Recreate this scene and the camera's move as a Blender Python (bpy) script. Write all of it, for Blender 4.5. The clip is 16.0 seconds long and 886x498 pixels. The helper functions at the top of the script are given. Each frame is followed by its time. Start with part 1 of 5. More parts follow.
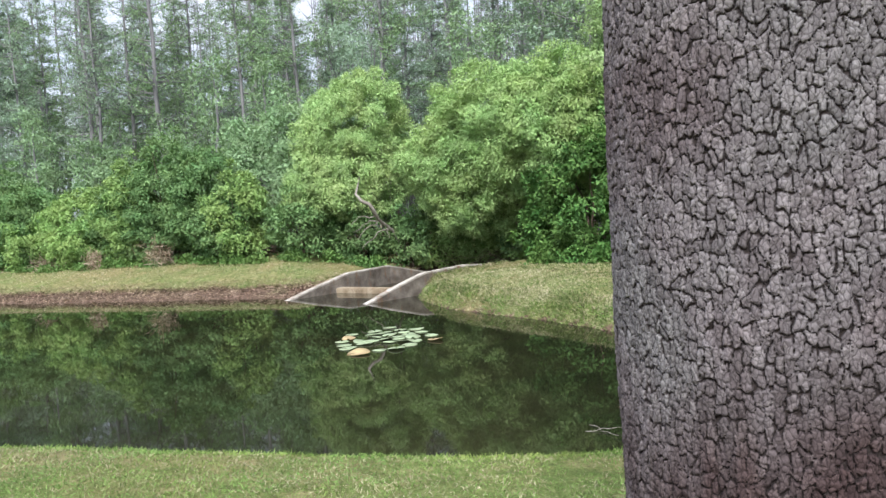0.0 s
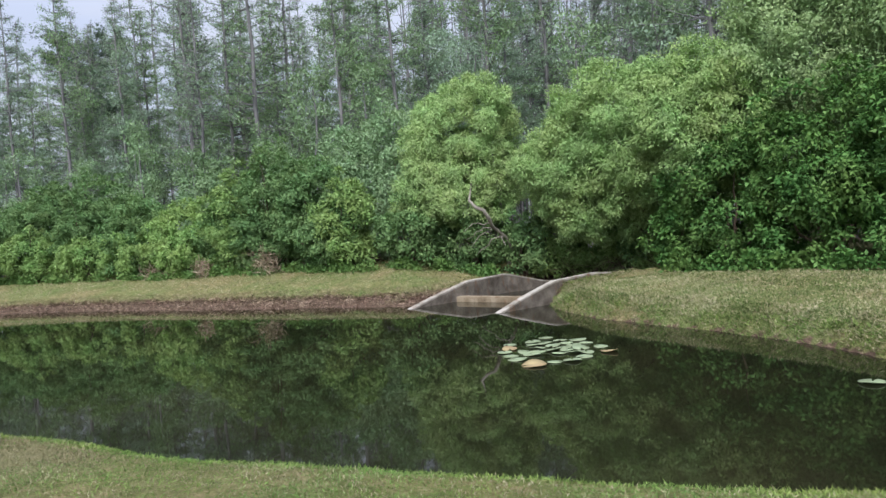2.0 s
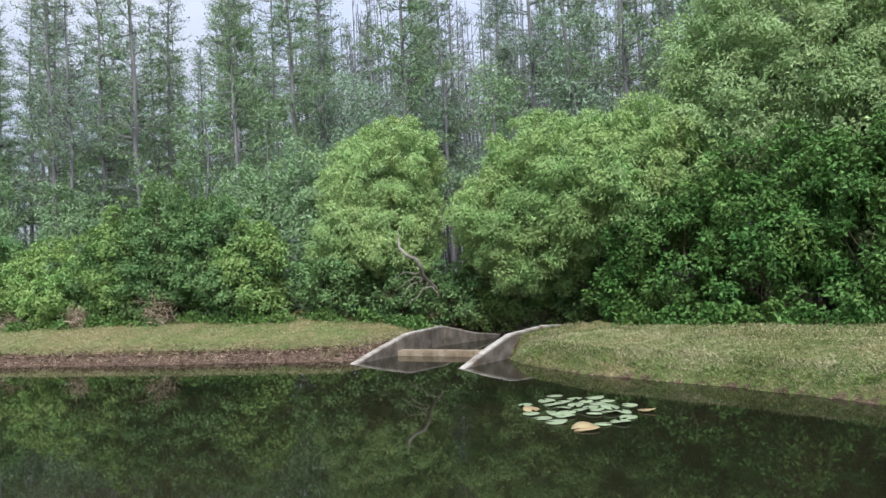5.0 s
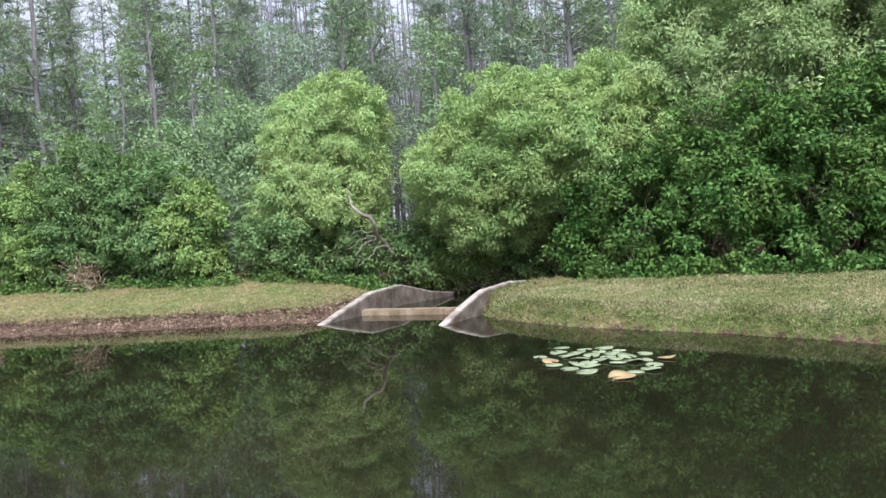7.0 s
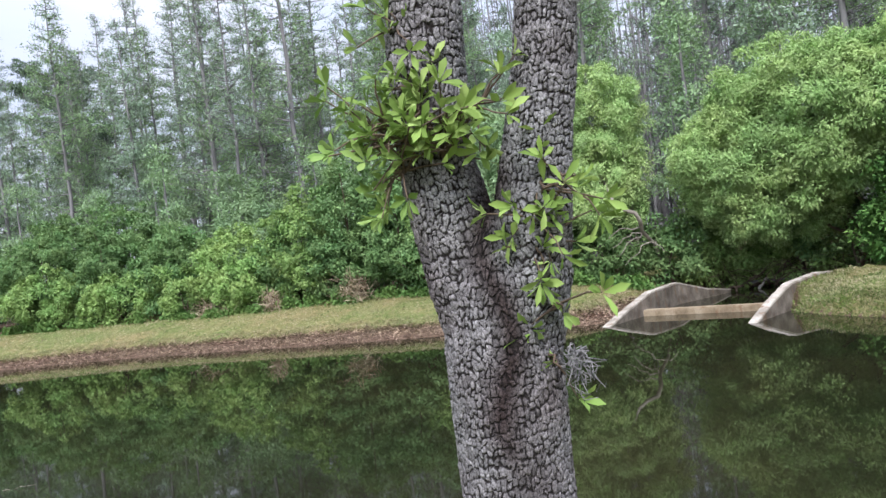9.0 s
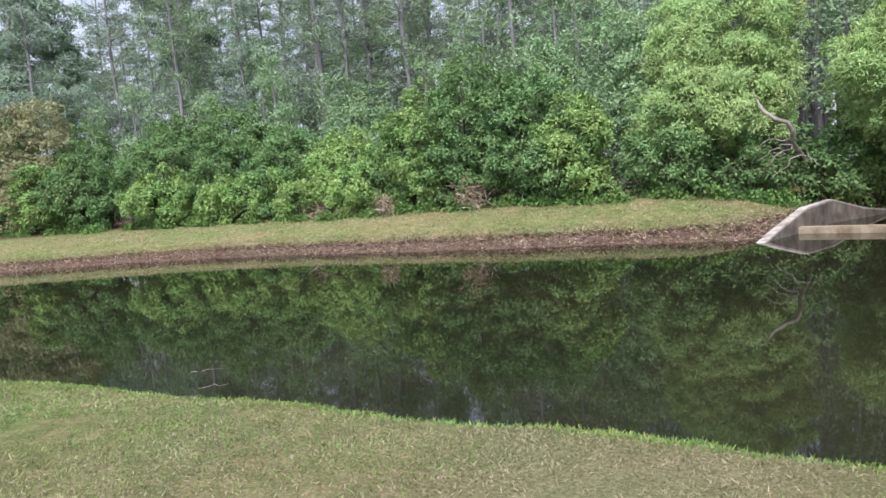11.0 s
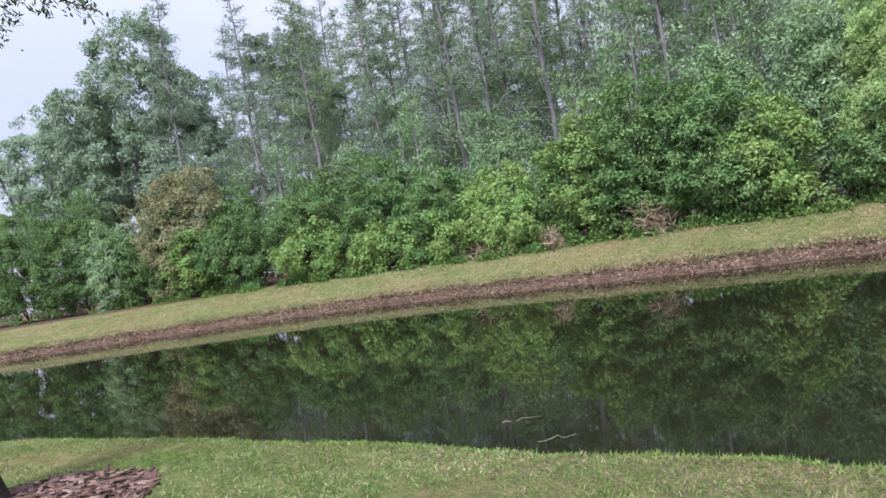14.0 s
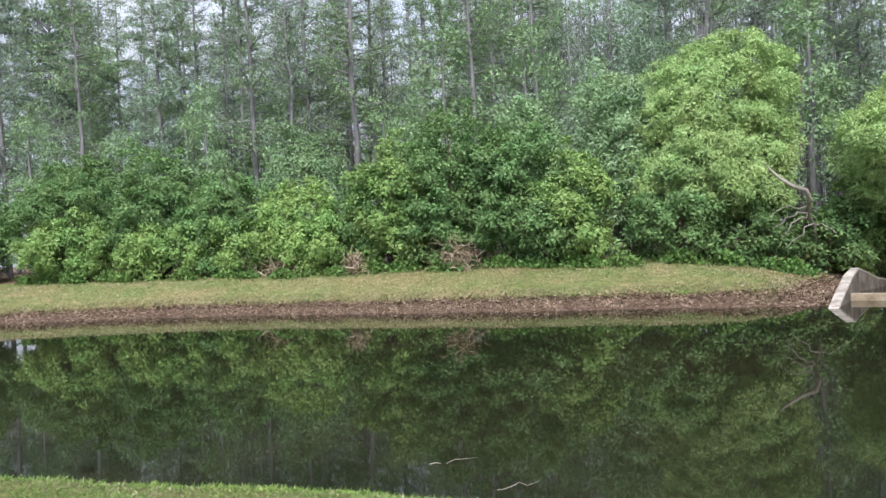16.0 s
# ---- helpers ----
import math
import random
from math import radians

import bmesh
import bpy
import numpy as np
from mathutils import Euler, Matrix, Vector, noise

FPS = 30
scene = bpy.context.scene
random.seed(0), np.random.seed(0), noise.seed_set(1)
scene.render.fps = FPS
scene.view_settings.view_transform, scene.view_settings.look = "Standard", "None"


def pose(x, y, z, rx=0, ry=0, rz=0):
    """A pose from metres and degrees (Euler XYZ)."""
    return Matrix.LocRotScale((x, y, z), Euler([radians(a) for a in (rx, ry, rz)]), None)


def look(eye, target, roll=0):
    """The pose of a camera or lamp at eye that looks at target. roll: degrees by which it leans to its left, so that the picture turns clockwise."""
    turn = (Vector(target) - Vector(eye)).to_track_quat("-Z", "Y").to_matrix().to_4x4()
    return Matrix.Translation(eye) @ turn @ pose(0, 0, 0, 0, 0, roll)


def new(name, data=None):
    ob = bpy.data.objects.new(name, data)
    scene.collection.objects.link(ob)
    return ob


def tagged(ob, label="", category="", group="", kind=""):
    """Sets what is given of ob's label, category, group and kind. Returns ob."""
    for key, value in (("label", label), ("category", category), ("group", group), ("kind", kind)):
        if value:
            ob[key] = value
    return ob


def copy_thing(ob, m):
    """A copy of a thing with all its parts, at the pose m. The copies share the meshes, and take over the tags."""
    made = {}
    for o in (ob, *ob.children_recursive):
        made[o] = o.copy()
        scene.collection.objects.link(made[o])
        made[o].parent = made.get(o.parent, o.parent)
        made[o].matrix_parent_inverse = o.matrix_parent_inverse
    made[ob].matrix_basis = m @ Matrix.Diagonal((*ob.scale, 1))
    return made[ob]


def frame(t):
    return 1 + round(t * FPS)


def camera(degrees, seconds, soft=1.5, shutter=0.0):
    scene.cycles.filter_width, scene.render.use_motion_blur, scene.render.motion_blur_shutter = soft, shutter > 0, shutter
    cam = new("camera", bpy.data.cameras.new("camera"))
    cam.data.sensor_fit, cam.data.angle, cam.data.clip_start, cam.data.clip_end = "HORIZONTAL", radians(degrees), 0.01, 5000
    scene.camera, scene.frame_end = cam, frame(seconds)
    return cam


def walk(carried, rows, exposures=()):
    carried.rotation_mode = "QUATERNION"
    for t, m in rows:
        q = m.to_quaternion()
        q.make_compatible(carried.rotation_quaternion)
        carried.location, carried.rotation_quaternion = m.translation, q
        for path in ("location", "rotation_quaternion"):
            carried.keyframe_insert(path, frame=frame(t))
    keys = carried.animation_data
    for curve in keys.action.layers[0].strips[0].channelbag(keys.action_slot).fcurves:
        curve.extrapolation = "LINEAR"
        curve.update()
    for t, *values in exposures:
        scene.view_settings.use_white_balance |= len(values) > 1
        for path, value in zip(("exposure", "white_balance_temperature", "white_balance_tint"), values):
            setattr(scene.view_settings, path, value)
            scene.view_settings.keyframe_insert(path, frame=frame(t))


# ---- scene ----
cam = camera(63.0, 16.0, soft=1.5)
PATH = [
    (0, (-0.749, 5.44, 2.085), (-1.941, 7.044, 1.997), -4.0),
    (0.5, (-1.192, 5.275, 2.11), (-2.384, 6.88, 2.046), -3.6),
    (1, (-1.628, 5.183, 2.102), (-2.873, 6.741, 1.966), -6.6),
    (1.5, (-2.079, 5.114, 2.084), (-3.426, 6.59, 2.013), -5.5),
    (2, (-2.545, 4.978, 2.069), (-3.877, 6.47, 2.024), -4.2),
    (2.5, (-3.015, 4.897, 2.096), (-4.231, 6.484, 2.057), -5.6),
    (3, (-3.445, 4.698, 2.164), (-4.627, 6.311, 2.17), -4.0),
    (3.2, (-3.596, 4.618, 2.17), (-4.747, 6.254, 2.172), -4.4),
    (5.3, (-5.763, 4.347, 2.169), (-6.667, 6.129, 2.241), -2.5),
    (5.5, (-5.94, 4.3, 2.158), (-6.759, 6.123, 2.207), -2.2),
    (6, (-6.425, 4.173, 2.125), (-7.161, 6.032, 2.081), -2.7),
    (6.5, (-6.856, 4.088, 2.126), (-7.559, 5.961, 2.094), -4.9),
    (7, (-7.321, 3.93, 2.104), (-8.055, 5.789, 2.057), -3.7),
    (7.5, (-7.762, 3.754, 2.111), (-8.784, 5.473, 2.087), -7.4),
    (8, (-8.341, 3.615, 2.069), (-9.527, 5.225, 2.055), -5.3),
    (8.5, (-8.754, 3.546, 2.071), (-9.953, 5.146, 2.009), -4.8),
    (9, (-9.347, 3.619, 2.061), (-10.556, 5.212, 2.088), -7.0),
    (9.5, (-9.738, 3.483, 2.053), (-10.948, 5.075, 2.076), -5.1),
    (10, (-10.151, 3.416, 2.05), (-11.47, 4.917, 1.98), -8.3),
    (10.2, (-10.315, 3.409, 2.045), (-11.662, 4.882, 1.91), -5.6),
    (12.3, (-11.949, 2.957, 1.716), (-13.4, 4.323, 1.548), -7.2),
    (12.5, (-12.2, 2.951, 1.741), (-13.649, 4.324, 1.627), -10.2),
    (13, (-12.681, 2.831, 1.767), (-14.12, 4.22, 1.791), -9.0),
    (13.5, (-13.16, 2.678, 1.761), (-14.64, 4.022, 1.722), -10.0),
    (14, (-13.572, 2.622, 1.777), (-15.146, 3.856, 1.761), -9.7),
    (14.5, (-14.037, 2.491, 1.749), (-15.651, 3.67, 1.693), -7.1),
    (15, (-14.596, 2.42, 1.76), (-16.178, 3.643, 1.746), -9.2),
    (15.5, (-15.075, 2.36, 1.751), (-16.532, 3.73, 1.747), -5.8),
    (16, (-15.518, 2.276, 1.76), (-16.591, 3.964, 1.748), -3.0),
]
EXPOSURE = [
    (0.0, 1.05, 6150, 8), (0.5, 0.84, 6130, 3), (1.0, 0.97, 6060, 14), (1.5, 0.63, 6040, 11), (2.0, 0.52, 6050, 9), (3.0, 0.55, 5980, 10), (5.5, 0.64, 6040, 8),
    (6.0, 0.93, 6080, 15), (6.5, 1.05, 6080, 19), (7.0, 0.92, 6090, 14), (8.0, 0.95, 6100, 11), (8.5, 1.0, 6100, 11), (9.5, 0.80, 6050, 10), (10.0, 0.84, 6050, 10), (12.5, 0.93, 6050, 22), (13.0, 0.60, 6050, 13),
    (14.0, 0.74, 6000, 15), (15.0, 0.72, 6000, 11), (15.5, 0.77, 6100, 9), (16.0, 0.88, 6150, 10),
]
walk(cam, [(t, look(eye, target, roll)) for t, eye, target, roll in PATH], EXPOSURE)


# ---- world and light: a pale overcast sky ----
world = bpy.data.worlds.new("overcast_sky")
scene.world = world
world.use_nodes = True
wn, wl = world.node_tree.nodes, world.node_tree.links
wn.clear()
sky = wn.new("ShaderNodeTexSky")
sky.sky_type, sky.sun_disc = "NISHITA", False
sky.sun_elevation, sky.sun_rotation = radians(47), radians(152)
sky.dust_density, sky.air_density, sky.ozone_density = 3.0, 1.0, 1.0
sky_bg = wn.new("ShaderNodeBackground")
sky_bg.inputs["Strength"].default_value = 0.036
cloud_bg = wn.new("ShaderNodeBackground")
w_dir = wn.new("ShaderNodeTexCoord")
w_sep = wn.new("ShaderNodeSeparateXYZ")
w_lum = wn.new("ShaderNodeFloatCurve")
for point, at in zip(w_lum.mapping.curves[0].points, ((0.0, 0.23), (1.0, 0.95))):
    point.location = at
w_lum.mapping.curves[0].points.new(0.35, 0.385)
w_lum.mapping.update()
w_gain = wn.new("ShaderNodeMath")
w_gain.operation = "MULTIPLY"
w_gain.inputs[1].default_value = 1.45
w_cloud = wn.new("ShaderNodeTexNoise")
w_cloud.inputs["Scale"].default_value, w_cloud.inputs["Detail"].default_value = 2.6, 4.0
w_stretch = wn.new("ShaderNodeMapping")
w_stretch.inputs["Scale"].default_value = (1, 1, 4)
w_tint = wn.new("ShaderNodeValToRGB")
w_tint.color_ramp.elements[0].position, w_tint.color_ramp.elements[0].color = 0.40, (0.80, 0.81, 0.94, 1)
w_tint.color_ramp.elements[1].position, w_tint.color_ramp.elements[1].color = 0.62, (0.92, 0.89, 0.95, 1)
wl.new(w_dir.outputs["Generated"], w_sep.inputs[0])
wl.new(w_dir.outputs["Generated"], w_stretch.inputs[0])
wl.new(w_stretch.outputs[0], w_cloud.inputs["Vector"])
wl.new(w_cloud.outputs["Fac"], w_tint.inputs[0])
wl.new(w_tint.outputs[0], cloud_bg.inputs["Color"])
wl.new(w_sep.outputs["Z"], w_lum.inputs["Value"])
wl.new(w_lum.outputs[0], w_gain.inputs[0])
wl.new(w_gain.outputs[0], cloud_bg.inputs["Strength"])
add_bg = wn.new("ShaderNodeAddShader")
w_out = wn.new("ShaderNodeOutputWorld")
wl.new(sky.outputs[0], sky_bg.inputs["Color"])
wl.new(sky_bg.outputs[0], add_bg.inputs[0])
wl.new(cloud_bg.outputs[0], add_bg.inputs[1])
wl.new(add_bg.outputs[0], w_out.inputs["Surface"])
sun_data = bpy.data.lights.new("sun", "SUN")
sun_data.energy, sun_data.angle, sun_data.color = 2.6, radians(15), (1.0, 0.96, 0.9)
sun = new("sun", sun_data)
sun.matrix_world = look((-10 + 20 * math.sin(radians(152)), 20 * math.cos(radians(152)), 22), (-10, 0, 0))


# ---- materials ----
def material(name):
    m = bpy.data.materials.new(name)
    m.use_nodes = True
    m.node_tree.nodes.clear()
    return m, m.node_tree.nodes, m.node_tree.links


def ramp_of(n, stops):
    r = n.new("ShaderNodeValToRGB")
    e = r.color_ramp.elements
    while len(e) < len(stops):
        e.new(0.5)
    for k, (p, c) in enumerate(stops):
        e[k].position, e[k].color = p, (*c, 1)
    return r


def noise_of(n, l, scale, detail=4.0, coords="Object", stretch=None, rough=0.55):
    tc = n.new("ShaderNodeTexCoord")
    t = n.new("ShaderNodeTexNoise")
    t.inputs["Scale"].default_value, t.inputs["Detail"].default_value = scale, detail
    t.inputs["Roughness"].default_value = rough
    if stretch:
        mp = n.new("ShaderNodeMapping")
        mp.inputs["Scale"].default_value = stretch
        l.new(tc.outputs[coords], mp.inputs[0])
        l.new(mp.outputs[0], t.inputs["Vector"])
    else:
        l.new(tc.outputs[coords], t.inputs["Vector"])
    return t


def mix_of(n, l, fac, a, b, mode="MIX"):
    x = n.new("ShaderNodeMix")
    x.data_type, x.blend_type = "RGBA", mode
    for sock, v in ((x.inputs[0], fac), (x.inputs[6], a), (x.inputs[7], b)):
        if isinstance(v, (int, float)):
            sock.default_value = v
        elif isinstance(v, tuple):
            sock.default_value = (*v, 1)
        else:
            l.new(v, sock)
    return x.outputs[2]


def bump_of(n, l, height, strength, distance):
    b = n.new("ShaderNodeBump")
    b.inputs["Strength"].default_value, b.inputs["Distance"].default_value = strength, distance
    l.new(height, b.inputs["Height"])
    return b.outputs[0]


def principled(n, l, colour, rough=0.8, normal=None, spec=0.3):
    p = n.new("ShaderNodeBsdfPrincipled")
    o = n.new("ShaderNodeOutputMaterial")
    if isinstance(colour, tuple):
        p.inputs["Base Color"].default_value = (*colour, 1)
    else:
        l.new(colour, p.inputs["Base Color"])
    p.inputs["Roughness"].default_value = rough
    p.inputs["Specular IOR Level"].default_value = spec
    if normal:
        l.new(normal, p.inputs["Normal"])
    l.new(p.outputs[0], o.inputs["Surface"])
    return p


def leaf_material(name, dark, mid, light, gloss=0.5, through_part=0.3, at_mid=0.55, dry=None, hue=0.014):
    """Leaves: each leaf its own tone, each plant its own shade, light passing through."""
    m, n, l = material(name)
    geo = n.new("ShaderNodeNewGeometry")
    r = ramp_of(n, [(0.0, dark), (at_mid, mid), (1.0, light)] if dry is None else [(0.0, dark), (at_mid, mid), (at_mid + 0.06, light), (1.0, dry)])
    if dry is None:
        l.new(geo.outputs["Random Per Island"], r.inputs[0])
    else:
        # straw-coloured patches in the turf
        spot = noise_of(n, l, 0.7, 4.0)
        sm = n.new("ShaderNodeMapRange")
        sm.inputs["From Min"].default_value, sm.inputs["From Max"].default_value = 0.35, 0.65
        sm.inputs["To Min"].default_value, sm.inputs["To Max"].default_value = -0.28, 0.22
        l.new(spot.outputs["Fac"], sm.inputs["Value"])
        both = n.new("ShaderNodeMath")
        both.operation = "ADD"
        l.new(geo.outputs["Random Per Island"], both.inputs[0])
        l.new(sm.outputs[0], both.inputs[1])
        l.new(both.outputs[0], r.inputs[0])
        hue = 0.0
    info = n.new("ShaderNodeObjectInfo")
    hsv = n.new("ShaderNodeHueSaturation")
    mul = n.new("ShaderNodeMapRange")
    mul.inputs["To Min"].default_value, mul.inputs["To Max"].default_value = 0.91, 1.09
    l.new(info.outputs["Random"], mul.inputs["Value"])
    patch = noise_of(n, l, 0.9, 2.0)
    pm = n.new("ShaderNodeMapRange")
    pm.inputs["From Min"].default_value, pm.inputs["From Max"].default_value = 0.3, 0.7
    pm.inputs["To Min"].default_value, pm.inputs["To Max"].default_value = 0.48 + hue, 0.515 + hue
    l.new(patch.outputs["Fac"], pm.inputs["Value"])
    l.new(pm.outputs[0], hsv.inputs["Hue"])
    spray = noise_of(n, l, 2.1, 2.0)
    sv = n.new("ShaderNodeMapRange")
    sv.inputs["From Min"].default_value, sv.inputs["From Max"].default_value = 0.3, 0.7
    sv.inputs["To Min"].default_value, sv.inputs["To Max"].default_value = 0.78, 1.26
    l.new(spray.outputs["Fac"], sv.inputs["Value"])
    vv = n.new("ShaderNodeMath")
    vv.operation = "MULTIPLY"
    l.new(mul.outputs[0], vv.inputs[0])
    l.new(sv.outputs[0], vv.inputs[1])
    l.new(vv.outputs[0], hsv.inputs["Value"])
    l.new(r.outputs[0], hsv.inputs["Color"])
    p = principled(n, l, hsv.outputs[0], gloss + 0.1, spec=0.14)
    tr = n.new("ShaderNodeBsdfTranslucent")
    tint = mix_of(n, l, 0.5, hsv.outputs[0], (0.16, 0.24, 0.055))
    l.new(tint, tr.inputs["Color"])
    mx = n.new("ShaderNodeMixShader")
    mx.inputs[0].default_value = through_part * 0.7
    l.new(p.outputs[0], mx.inputs[1])
    l.new(tr.outputs[0], mx.inputs[2])
    o = [k for k in n if k.type == "OUTPUT_MATERIAL"][0]
    l.new(mx.outputs[0], o.inputs["Surface"])
    return m


LEAF_WILLOW = leaf_material("willow_leaf", (0.27, 0.37, 0.135), (0.35, 0.46, 0.185), (0.44, 0.55, 0.25), 0.6, 0.4)
LEAF_WILLOW_B = leaf_material("willow_leaf_deep", (0.29, 0.40, 0.14), (0.38, 0.50, 0.19), (0.48, 0.60, 0.265), 0.6, 0.4, hue=0.02)
LEAF_BROAD = leaf_material("broad_leaf", (0.055, 0.115, 0.028), (0.09, 0.17, 0.042), (0.16, 0.265, 0.075), 0.5, 0.25)
LEAF_BUSH = leaf_material("bush_leaf", (0.085, 0.15, 0.055), (0.14, 0.225, 0.085), (0.215, 0.315, 0.13), 0.55, 0.35)
LEAF_VINE = leaf_material("vine_leaf", (0.17, 0.26, 0.075), (0.25, 0.36, 0.115), (0.34, 0.46, 0.17), 0.55, 0.4)
LEAF_BROWN = leaf_material("budding_leaf", (0.17, 0.20, 0.10), (0.26, 0.265, 0.145), (0.36, 0.34, 0.205), 0.6, 0.3, hue=0.0)
# distance haze is mixed into this pale grey-green
LEAF_CYPRESS_HAZED = leaf_material("hazed_cypress_leaf", (0.20, 0.275, 0.195), (0.275, 0.365, 0.265), (0.35, 0.445, 0.335), 0.7, 0.4, hue=0.02)
LEAF_PINE = leaf_material("pine_needle", (0.08, 0.12, 0.09), (0.125, 0.175, 0.13), (0.18, 0.235, 0.175), 0.6, 0.2)
# the next three greens are paled for haze as well
LEAF_FOREST_HAZED = leaf_material("hazed_forest_leaf", (0.18, 0.27, 0.14), (0.26, 0.365, 0.195), (0.34, 0.455, 0.265), 0.65, 0.42)
LEAF_TALL_HAZED = leaf_material("hazed_feathery_leaf", (0.29, 0.39, 0.18), (0.36, 0.47, 0.22), (0.44, 0.55, 0.28), 0.65, 0.45)
LEAF_OAK_HAZED = leaf_material("hazed_oak_leaf", (0.22, 0.30, 0.215), (0.29, 0.38, 0.275), (0.37, 0.46, 0.345), 0.6, 0.42)
LEAF_NEAR_OAK = leaf_material("dark_oak_leaf", (0.05, 0.08, 0.04), (0.075, 0.115, 0.055), (0.11, 0.155, 0.08), 0.5, 0.25, hue=0.0)
LEAF_SPROUT = leaf_material("sprout_leaf", (0.15, 0.24, 0.055), (0.23, 0.335, 0.085), (0.33, 0.44, 0.14), 0.45, 0.35)
DRY_STEM = leaf_material("dry_stem", (0.24, 0.18, 0.13), (0.38, 0.30, 0.22), (0.50, 0.42, 0.32), 0.8, 0.15, hue=0.0)
ROOT_THATCH = leaf_material("root_thatch", (0.045, 0.03, 0.024), (0.19, 0.13, 0.095), (0.52, 0.40, 0.30), 0.85, 0.1, hue=0.0)
GRASS_NEAR = leaf_material("lawn_blade", (0.11, 0.19, 0.045), (0.21, 0.315, 0.09), (0.30, 0.30, 0.165), 0.55, 0.3, 0.76, (0.42, 0.385, 0.25))
GRASS_STRAW = leaf_material("straw_blade", (0.12, 0.125, 0.055), (0.26, 0.23, 0.135), (0.42, 0.36, 0.24), 0.7, 0.25, 0.5, hue=0.0)
GRASS_EDGE = leaf_material("edge_blade", (0.10, 0.18, 0.04), (0.17, 0.27, 0.065), (0.27, 0.35, 0.11), 0.55, 0.3, hue=0.0)
GRASS_FAR = leaf_material("bank_grass_blade", (0.10, 0.135, 0.05), (0.20, 0.225, 0.10), (0.33, 0.285, 0.18), 0.6, 0.25, 0.45, (0.48, 0.41, 0.29))
GRASS_MOUND = leaf_material("mound_blade", (0.075, 0.11, 0.035), (0.20, 0.245, 0.09), (0.34, 0.32, 0.18), 0.6, 0.3, 0.55, (0.50, 0.44, 0.30))
LITTER = leaf_material("dead_leaf", (0.045, 0.030, 0.018), (0.10, 0.066, 0.040), (0.20, 0.135, 0.085), 0.7, 0.1, hue=0.0)
HERB = leaf_material("ground_herb_leaf", (0.10, 0.175, 0.05), (0.145, 0.235, 0.07), (0.20, 0.30, 0.095), 0.5, 0.3)
PAD_GREEN = leaf_material("lily_pad_leaf", (0.16, 0.21, 0.115), (0.23, 0.285, 0.17), (0.31, 0.36, 0.235), 0.35, 0.05, hue=0.0)
PAD_YELLOW = leaf_material("yellowed_pad_leaf", (0.24, 0.17, 0.08), (0.32, 0.25, 0.13), (0.40, 0.34, 0.20), 0.4, 0.05, hue=0.0)


def bark_plain(name, dark, light, scale=9.0):
    m, n, l = material(name)
    a = noise_of(n, l, scale, 6.0, stretch=(1, 1, 0.25))
    r = ramp_of(n, [(0.3, dark), (0.7, light)])
    l.new(a.outputs["Fac"], r.inputs[0])
    b = noise_of(n, l, scale * 5, 4.0, stretch=(1, 1, 0.2))
    principled(n, l, r.outputs[0], 0.9, bump_of(n, l, b.outputs["Fac"], 0.7, 0.02), 0.15)
    return m


BARK_GREY = bark_plain("grey_bark", (0.12, 0.118, 0.124), (0.26, 0.254, 0.265), 4.0)
BARK_WHITE = bark_plain("pale_bark", (0.30, 0.28, 0.26), (0.52, 0.50, 0.47), 4.0)
BARK_BROWN = bark_plain("brown_bark", (0.06, 0.045, 0.035), (0.16, 0.12, 0.09), 6.0)
BARK_BOUGH = bark_plain("bare_bough_bark", (0.14, 0.125, 0.105), (0.33, 0.30, 0.26), 8.0)
BARK_TWIG = bark_plain("pale_twig_bark", (0.22, 0.20, 0.175), (0.46, 0.43, 0.38), 8.0)


